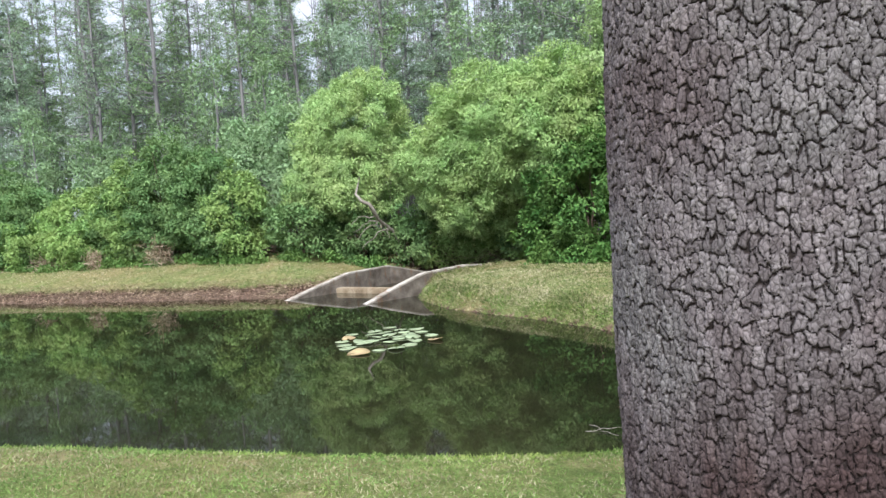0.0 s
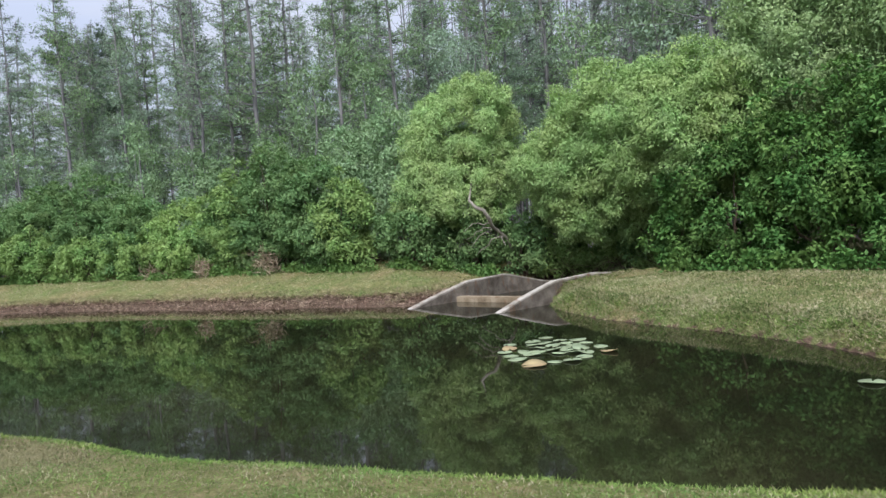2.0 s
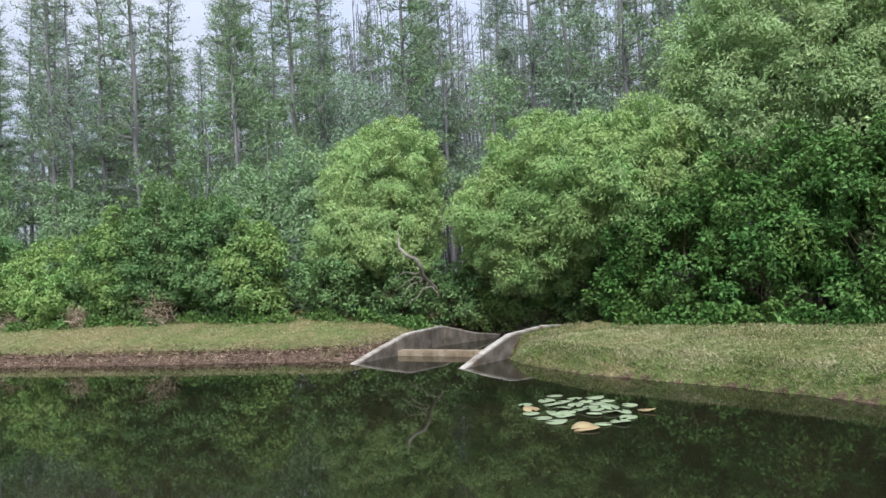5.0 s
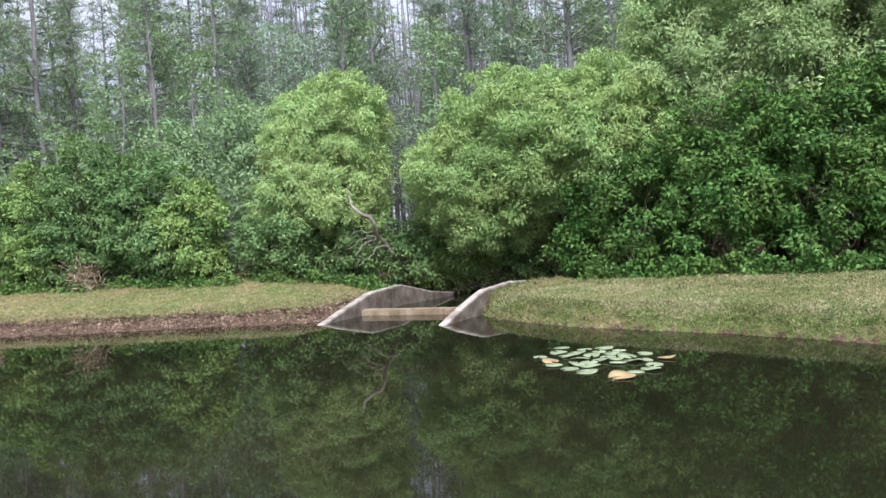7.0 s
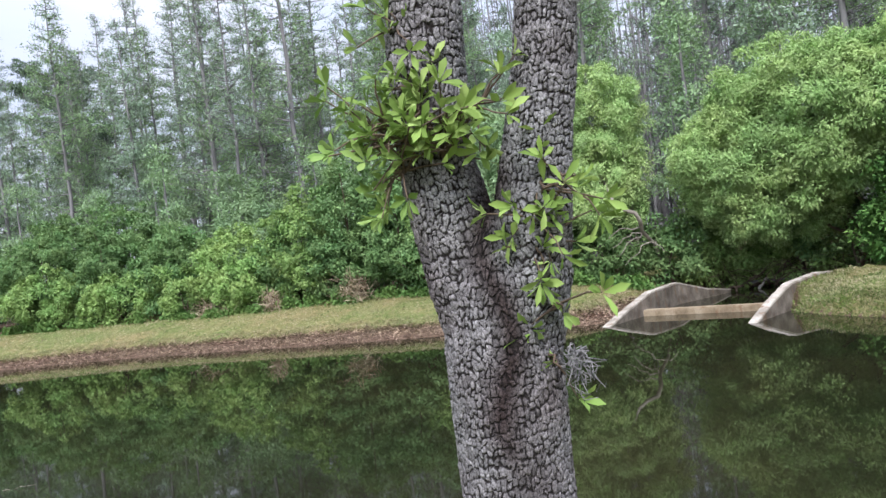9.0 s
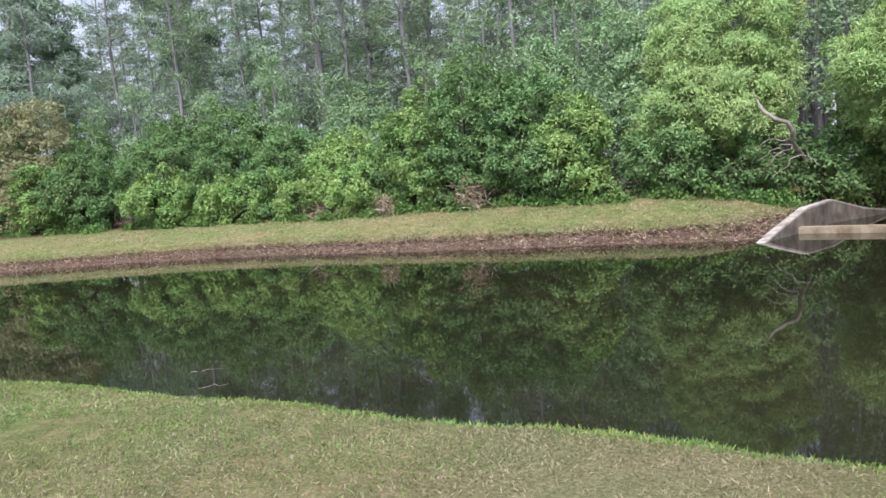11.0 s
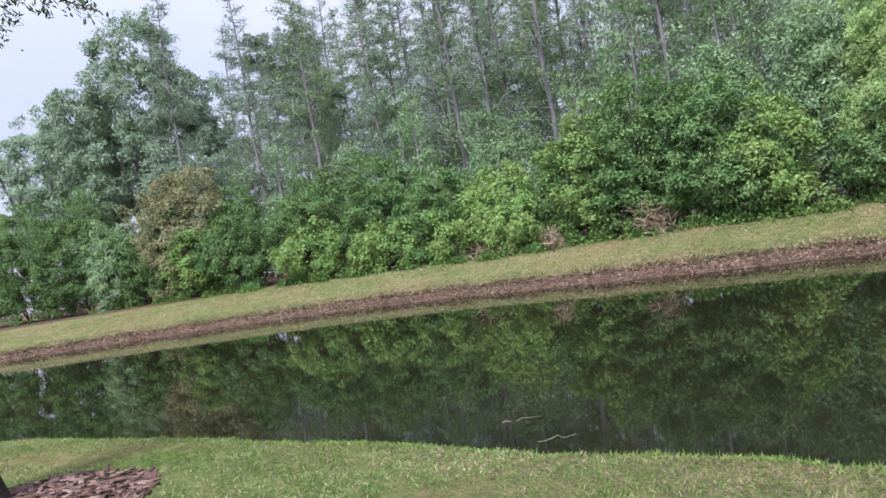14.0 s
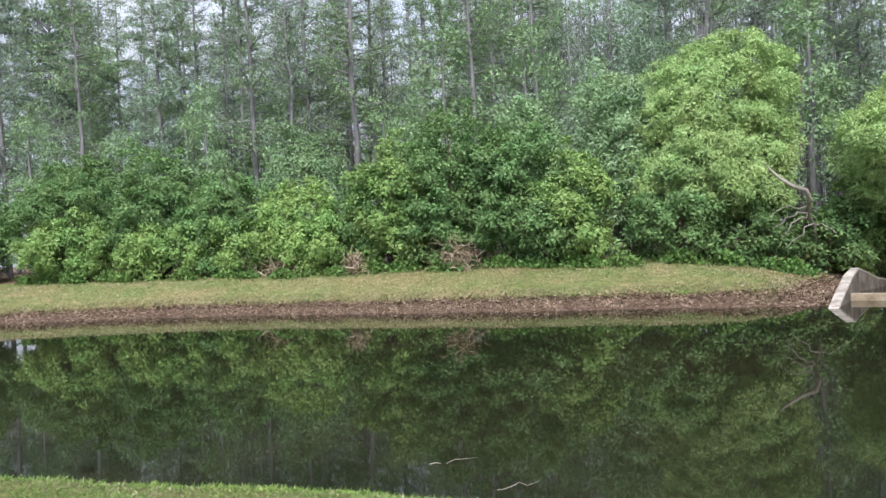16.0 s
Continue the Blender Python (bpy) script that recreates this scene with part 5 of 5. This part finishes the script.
# ---- on and in the water ----
def pad_mesh(name, r, mat, seed, curl=0.0):
    """A floating leaf: round, notched to its middle, slightly wavy, 6 mm thick."""
    s = np.random.default_rng(seed)
    n = 22
    th = np.linspace(0.22, 2 * np.pi - 0.22, n)
    rr = r * (1 + 0.04 * np.sin(3 * th + s.uniform(0, 6)))
    rim = np.stack([rr * np.cos(th) * 1.12, rr * np.sin(th), 0.008 + curl * np.maximum(0, np.sin(th + s.uniform(0, 6))) ** 2], -1)
    ring = np.stack([rr * np.cos(th) * 0.55, rr * 0.5 * np.sin(th), np.full(n, 0.012)], -1)
    mid = np.array([[0.02 * r, 0, 0.006]])
    low = rim - (0, 0, 0.006)
    v = np.concatenate([rim, ring, mid, low])
    q = [(i, i + 1, n + i + 1, n + i) for i in range(n - 1)] + [(2 * n + 1 + i, 2 * n + 2 + i, i + 1, i) for i in range(n - 1)]
    t = [(n + i, n + i + 1, 2 * n) for i in range(n - 1)]
    return mesh_of(name, v, q, t, mat, True)


def build_lilies():
    s = np.random.default_rng(17)
    kinds = [pad_mesh("lily_pad", r, PAD_GREEN, 60 + k, c) for k, (r, c) in enumerate(((0.125, 0.0), (0.14, 0.02), (0.11, 0.0), (0.13, 0.03)))]
    yellow = [pad_mesh("lily_pad", 0.125, PAD_YELLOW, 70, 0.03), pad_mesh("lily_pad", 0.17, PAD_YELLOW, 71, 0.06)]
    green = [(-10.04, 16.02), (-10.0, 15.55), (-10.2, 15.14), (-9.78, 15.25), (-9.62, 15.84), (-9.32, 15.95), (-9.06, 15.78), (-9.55, 15.03), (-9.12, 15.48), (-8.86, 15.28), (-8.62, 15.5), (-9.2, 14.94), (-9.55, 14.26),
             (-9.26, 14.05), (-8.93, 14.74), (-8.58, 14.98), (-8.4, 14.62), (-8.42, 14.3), (-8.6, 14.1), (-9.5, 14.62), (-9.84, 14.5), (-9.3, 14.5), (-9.0, 15.05), (-9.42, 15.3), (-9.15, 15.22), (-9.7, 15.5), (-9.35, 15.62), (-8.75, 14.9), (-9.35, 14.75), (-4.45, 14.29)]
    for k, (x, y) in enumerate(green):
        o = new("lily_pad", kinds[k % 4])
        o.matrix_basis = pose(x, y, 0.004 + 0.003 * (k % 3), s.normal(0, 1.5), s.normal(0, 1.5), s.uniform(0, 360))
        tagged(o, "pale green notched lily pad floating on the pond", "lily pad", "lily pads")
    for (x, y), me, label in (((-9.95, 14.78), yellow[0], "yellowing lily pad among green ones"), ((-8.27, 15.15), yellow[0], "yellowing lily pad among green ones"), ((-8.74, 13.76), yellow[1], "curled orange-brown dying lily pad on the pond")):
        o = new("lily_pad", me)
        o.matrix_basis = pose(x, y, 0.012, 3, 2, s.uniform(0, 360))
        tagged(o, label, "lily pad", "lily pads")


build_lilies()


def stick(a, b, r, label, wob=0.012):
    v, q = tube_geometry(bent(a, b, 7, 0, wob), np.linspace(r, r * 0.4, 7), 6, 0.08)
    tagged(new("stick", mesh_of("stick", v, q, None, BARK_BOUGH, True)), label, "stick", "sticks in the water")


def build_flotsam():
    L = "thin pale stick lying in the water"
    for a, b in (((-18.8, 7.07, 0.0), (-18.5, 7.32, 0.02)), ((-18.02, 6.76, 0.0), (-17.8, 7.0, 0.02)),
                 ((-3.75, 11.5, 0.0), (-3.35, 11.7, 0.05)), ((-3.8, 11.7, 0.0), (-3.4, 11.45, 0.02)), ((-3.45, 12.7, 0.0), (-3.0, 12.5, 0.04)), ((-3.3, 12.45, 0.0), (-3.05, 12.8, 0.05)), ((-3.15, 13.9, 0.0), (-2.75, 13.6, 0.05)), ((-6.9, 8.95, 0.0), (-6.5, 9.5, 0.05))):
        stick(a, b, 0.004, L)
    for a, b, r, label in (((-16.3, 27.2, 0.16), (-13.4, 26.9, 0.2), 0.05, "grey fallen branch lying across the ditch"), ((-16.2, 26.3, 0.02), (-15.5, 26.5, 0.14), 0.05, "dark driftwood lodged in the ditch"),
                           ((-15.6, 26.0, 0.0), (-15.9, 26.7, 0.2), 0.035, "dark driftwood lodged in the ditch"), ((-15.1, 26.6, 0.02), (-14.9, 27.0, 0.3), 0.045, "pale broken stump in the ditch"), ((-14.4, 26.5, 0.02), (-13.5, 26.3, 0.12), 0.03, "dark driftwood lodged in the ditch")):
        v, q = tube_geometry(bent(a, b, 8, 0.02, 0.02), np.linspace(r, r * 0.55, 8), 7, 0.12)
        tagged(new("driftwood", mesh_of("driftwood", v, q, None, BARK_WHITE if "pale" in label else BARK_GREY if "grey" in label else BARK_BROWN, True)), label, "driftwood", "driftwood in the ditch")
    s = np.random.default_rng(8)
    n = 170
    x, y = s.normal(-2.95, 0.4, n), s.normal(12.9, 0.75, n)
    ok = shore_distance(x, y) < 0.15
    P = np.stack([x, y, np.full(n, 0.012)], -1)[ok]
    z = ground_height(P[:, 0], P[:, 1])[0]
    P[:, 2] = np.maximum(P[:, 2], z + 0.01)
    D = unit(s.normal(size=(len(P), 3)) * (1, 1, 0.1))
    v, q = leaf_geometry(P, D, s.uniform(0.025, 0.075, len(P)), s.uniform(0.01, 0.028, len(P)), 0.1)
    tagged(new("leaf_litter", mesh_of("leaf_litter", v, q, None, LITTER)), "brown dead leaves gathered in the pond's corner", "leaf litter", kind="stuff")


build_flotsam()


# ---- mulch ----
def build_mulch():
    s = np.random.default_rng(44)
    for cx, cy, r in RINGS:
        n = int(900 * r)
        a, d = s.uniform(0, 6.28, n), r * np.sqrt(s.uniform(0, 1, n)) * 1.02
        x, y = cx + d * np.cos(a), cy + d * np.sin(a)
        z = ground_height(x, y)[0]
        L, W, H = s.uniform(0.03, 0.09, n), s.uniform(0.009, 0.022, n), s.uniform(0.004, 0.01, n)
        D = unit(s.normal(size=(n, 3)) * (1, 1, 0.18))
        S = unit(np.cross(D, (0, 0, 1.0)))
        U = np.cross(S, D)
        c = np.stack([x, y, z + 0.012], -1)
        box = np.array([(i, j, k) for k in (-1, 1) for j in (-1, 1) for i in (-1, 1)], float)
        v = c[:, None] + box[None, :, :1] * (D * L[:, None])[:, None] + box[None, :, 1:2] * (S * W[:, None])[:, None] + box[None, :, 2:] * (U * H[:, None])[:, None]
        f = np.array([(0, 2, 3, 1), (4, 5, 7, 6), (0, 1, 5, 4), (2, 6, 7, 3), (0, 4, 6, 2), (1, 3, 7, 5)])
        q = (np.arange(n)[:, None, None] * 8 + f[None]).reshape(-1, 4)
        tagged(new("mulch", mesh_of("mulch", v.reshape(-1, 3), q, None, MULCH)), "reddish-brown bark mulch ringing the oak", "mulch", kind="stuff")


build_mulch()


# ---- sprouts and moss on the forked oak ----
def oval_leaves(P, D, N, L, W):
    """Leaves with a midrib fold and a rounded outer half: eight points each."""
    n = len(P)
    side = unit(np.cross(D, N))
    up = np.cross(side, D)
    L, W = np.broadcast_to(L, n)[:, None], np.broadcast_to(W, n)[:, None]
    at = lambda t, w, h: P + D * L * t + side * W * w + up * L * h  # noqa: E731
    pts = [at(0, 0, 0), at(0.35, 0, 0.02), at(0.72, 0, 0.0), at(1.0, 0, -0.07), at(0.35, -0.34, 0.06), at(0.72, -0.5, 0.05), at(0.35, 0.34, 0.06), at(0.72, 0.5, 0.05)]
    v = np.stack(pts, 1).reshape(-1, 3)
    o = np.arange(n)[:, None, None] * 8
    q = (o + np.array([(1, 4, 5, 2), (2, 7, 6, 1)])[None]).reshape(-1, 4)
    t = (o + np.array([(0, 4, 1), (2, 5, 3), (0, 1, 6), (2, 3, 7)])[None]).reshape(-1, 3)
    return v, q, t


def sprout(parent, base, tip, rosettes, leaf, seed, spread=0.06):
    s = np.random.default_rng(seed)
    base, tip = np.array(base), np.array(tip)
    tubes, P, D, N = [tube_geometry(bent(base, tip, 6, 0.01, 0.006), np.linspace(0.004, 0.0018, 6), 5)], [], [], []
    for k in range(rosettes):
        c = base + (tip - base) * s.uniform(0.35, 1.05) + s.normal(0, spread, 3)
        tubes.append(tube_geometry(bent(base + (tip - base) * s.uniform(0.1, 0.8), c, 4, 0.004, 0.003), (0.0025, 0.002, 0.0018, 0.0014), 4))
        axis = unit(c - base + np.array((0, 0, 0.03)) + s.normal(0, 0.03, 3))
        m = s.integers(4, 8)
        a = s.uniform(0, 6.28) + np.arange(m) * 2.4
        e1 = unit(np.cross(axis, (0.3, 0.5, 0.8)))
        e2 = np.cross(axis, e1)
        rad = np.cos(a)[:, None] * e1 + np.sin(a)[:, None] * e2
        P.append(np.repeat(c[None], m, 0) + rad * 0.003)
        D.append(unit(rad * s.uniform(0.5, 1.0, (m, 1)) + axis * s.uniform(0.1, 1.3, (m, 1)) + s.normal(0, 0.25, (m, 3)) + (0, 0, -0.1)))
        N.append(np.repeat(axis[None], m, 0) + s.normal(0, 0.25, (m, 3)))
    P, D, N = (np.concatenate(k) for k in (P, D, N))
    v, q = joined(tubes)
    twig = part("sprout", mesh_of("sprout", v, q, None, BARK_BROWN, True), parent)
    v, q, t = oval_leaves(P, D, N, leaf * s.uniform(0.6, 1.15, len(P)), leaf * 0.31 * s.uniform(0.8, 1.2, len(P)))
    part("foliage", mesh_of("foliage", v, q, t, LEAF_SPROUT, True), twig, "fresh green oval leaves")


def build_sprouts():
    oak = next(o for o in scene.objects if o.name.startswith("oak_tree") and "forked" in o.get("label", ""))
    s = np.random.default_rng(91)
    for k, (base, tip, n) in enumerate((
        ((-10.21, 4.76, 2.29), (-10.19, 4.70, 2.36), 6), ((-10.21, 4.76, 2.29), (-10.12, 4.74, 2.34), 6), ((-10.24, 4.75, 2.28), (-10.28, 4.65, 2.37), 6), ((-10.20, 4.77, 2.26), (-10.14, 4.73, 2.27), 5),
        ((-10.26, 4.75, 2.26), (-10.31, 4.66, 2.32), 5), ((-10.25, 4.75, 2.25), (-10.27, 4.67, 2.22), 6), ((-10.22, 4.76, 2.34), (-10.21, 4.71, 2.42), 5), ((-10.16, 4.79, 2.30), (-10.07, 4.79, 2.38), 5), ((-10.25, 4.76, 2.28), (-10.33, 4.67, 2.37), 4),
        ((-10.04, 4.86, 2.17), (-10.01, 4.83, 2.17), 4), ((-10.05, 4.85, 2.12), (-10.03, 4.82, 2.11), 4), ((-10.05, 4.84, 2.06), (-10.03, 4.82, 2.05), 4), ((-10.02, 4.87, 2.2), (-9.95, 4.87, 2.18), 3),
        ((-10.04, 4.85, 1.95), (-10.01, 4.83, 1.94), 2), ((-10.04, 4.84, 1.84), (-10.02, 4.82, 1.83), 1), ((-10.26, 4.78, 2.5), (-10.25, 4.73, 2.56), 3))):
        sprout(oak, base, tip, int(n * 2.3), 0.047, 500 + k, 0.04)
    out = []
    for _ in range(26):
        a = np.array((-10.0, 4.845, 1.85)) + s.normal(0, 0.012, 3)
        b = a + (s.normal(0.012, 0.015), s.normal(0.01, 0.015), -s.uniform(0.02, 0.09))
        out.append(tube_geometry(bent(a, b, 6, 0, 0.012), np.linspace(0.0016, 0.0008, 6), 4))
    v, q = joined(out)
    moss = tagged(new("hanging_moss", mesh_of("hanging_moss", v, q, None, BARK_GREY, True)), "wisp of grey moss hanging from the forked oak", "moss")


build_sprouts()


# ---- at the foot of the hedge ----
def build_hedge_foot():
    s = np.random.default_rng(61)

    def strands(name, label, category, x, y, w, d, h, n, mat, L, W, up, kind=""):
        px, py = x + s.normal(0, w / 2, n), y + s.normal(0, d / 2, n)
        z = ground_height(px, py)[0] + h * s.uniform(0, 1, n) ** 1.3 * np.exp(-((px - x) / w) ** 2)
        D = unit(s.normal(size=(n, 3)) + (0, 0, up))
        v, q = leaf_geometry(np.stack([px, py, z], -1), D, L * s.uniform(0.5, 1.3, n), W * s.uniform(0.6, 1.3, n))
        tagged(new(name, mesh_of(name, v, q, None, mat)), label, category, "plants at the hedge foot", kind)

    strands("dry_clump", "clump of dead tan fronds at the hedge foot", "dry plant", -27.7, 22.2, 0.75, 0.35, 1.0, 700, DRY_STEM, 0.5, 0.03, -0.1)
    strands("dry_clump", "grey-brown dead stems at the hedge foot", "dry plant", -31.3, 21.4, 0.5, 0.3, 0.7, 350, DRY_STEM, 0.4, 0.03, 0.2)
    strands("dry_clump", "grey-brown dead stems at the hedge foot", "dry plant", -34.3, 20.9, 1.1, 0.3, 0.6, 350, DRY_STEM, 0.5, 0.025, 0.2)
    for x in np.arange(-58, -17.8, 0.85):
        xx = x + s.normal(0, 0.3)
        if s.uniform() < 0.85:
            strands("low_herb", "low bright green herb at the hedge foot", "herb", xx, float(foot_line(xx)) - 0.35 + s.normal(0, 0.15), s.uniform(0.35, 0.75), 0.3, s.uniform(0.2, 0.5), 420, HERB, 0.13, 0.08, 0.5, "stuff")
    for x in np.arange(-10.4, 5.5, 0.8):
        xx = x + s.normal(0, 0.25)
        strands("low_herb", "low dark green herb under the shrubs behind the mound", "herb", xx, float(foot_line(xx)) - 0.45 + s.normal(0, 0.15), s.uniform(0.4, 0.7), 0.35, s.uniform(0.3, 0.7), 420, LEAF_BROAD, 0.13, 0.085, 0.5, "stuff")
    # brushwood where the ditch enters behind the weir
    out = []
    for _ in range(150):
        a = np.array((s.uniform(-18.3, -10.5), s.uniform(26.4, 27.9), 0.0))
        a[2] = max(height_at(a[0], a[1]), 0.0) + s.uniform(0, 0.25)
        b = a + (s.normal(0, 0.9), s.normal(-0.1, 0.4), s.uniform(0.1, 0.9))
        out.append(tube_geometry(bent(a, b, 6, s.uniform(0, 0.3), 0.05), np.linspace(0.014, 0.006, 6), 4))
    v, q = joined(out)
    tagged(new("brushwood", mesh_of("brushwood", v, q, None, BARK_BROWN)), "tangle of bare brown twigs over the ditch", "brushwood", kind="stuff")


build_hedge_foot()


# ---- leafy twig of the left oak hanging into view ----
def build_overhang():
    oak = next(o for o in scene.objects if o.name.startswith("oak_tree") and "mulch" in o.get("label", ""))
    s = np.random.default_rng(33)
    base = np.array((-20.7, 3.35, 4.75))
    for tip in ((-20.0, 3.78, 4.14), (-19.95, 3.70, 3.98), (-19.9, 3.92, 4.27), (-19.92, 4.10, 4.22), (-19.86, 4.28, 4.27), (-19.83, 4.40, 4.14), (-20.3, 4.05, 4.5), (-20.2, 3.6, 4.35)):
        tip = np.array(tip)
        v, q = tube_geometry(bent(base, tip, 6, 0.1, 0.03), np.linspace(0.016, 0.004, 6), 5)
        twig = part("twig", mesh_of("twig", v, q, None, BARK_BROWN, True), oak)
        n = 48
        P = tip + (base - tip) * s.uniform(0, 0.22, (n, 1)) + s.normal(0, 0.065, (n, 3))
        D = unit(s.normal(size=(n, 3)) + unit(tip - base) * 0.9 + (0, 0, -0.35))
        v, q, t = oval_leaves(P, D, unit(s.normal(size=(n, 3)) * 0.6 + (0, 0, 1)), s.uniform(0.05, 0.09, n), s.uniform(0.016, 0.026, n))
        part("foliage", mesh_of("foliage", v, q, t, LEAF_NEAR_OAK, True), twig, "small dark oak leaves")


build_overhang()
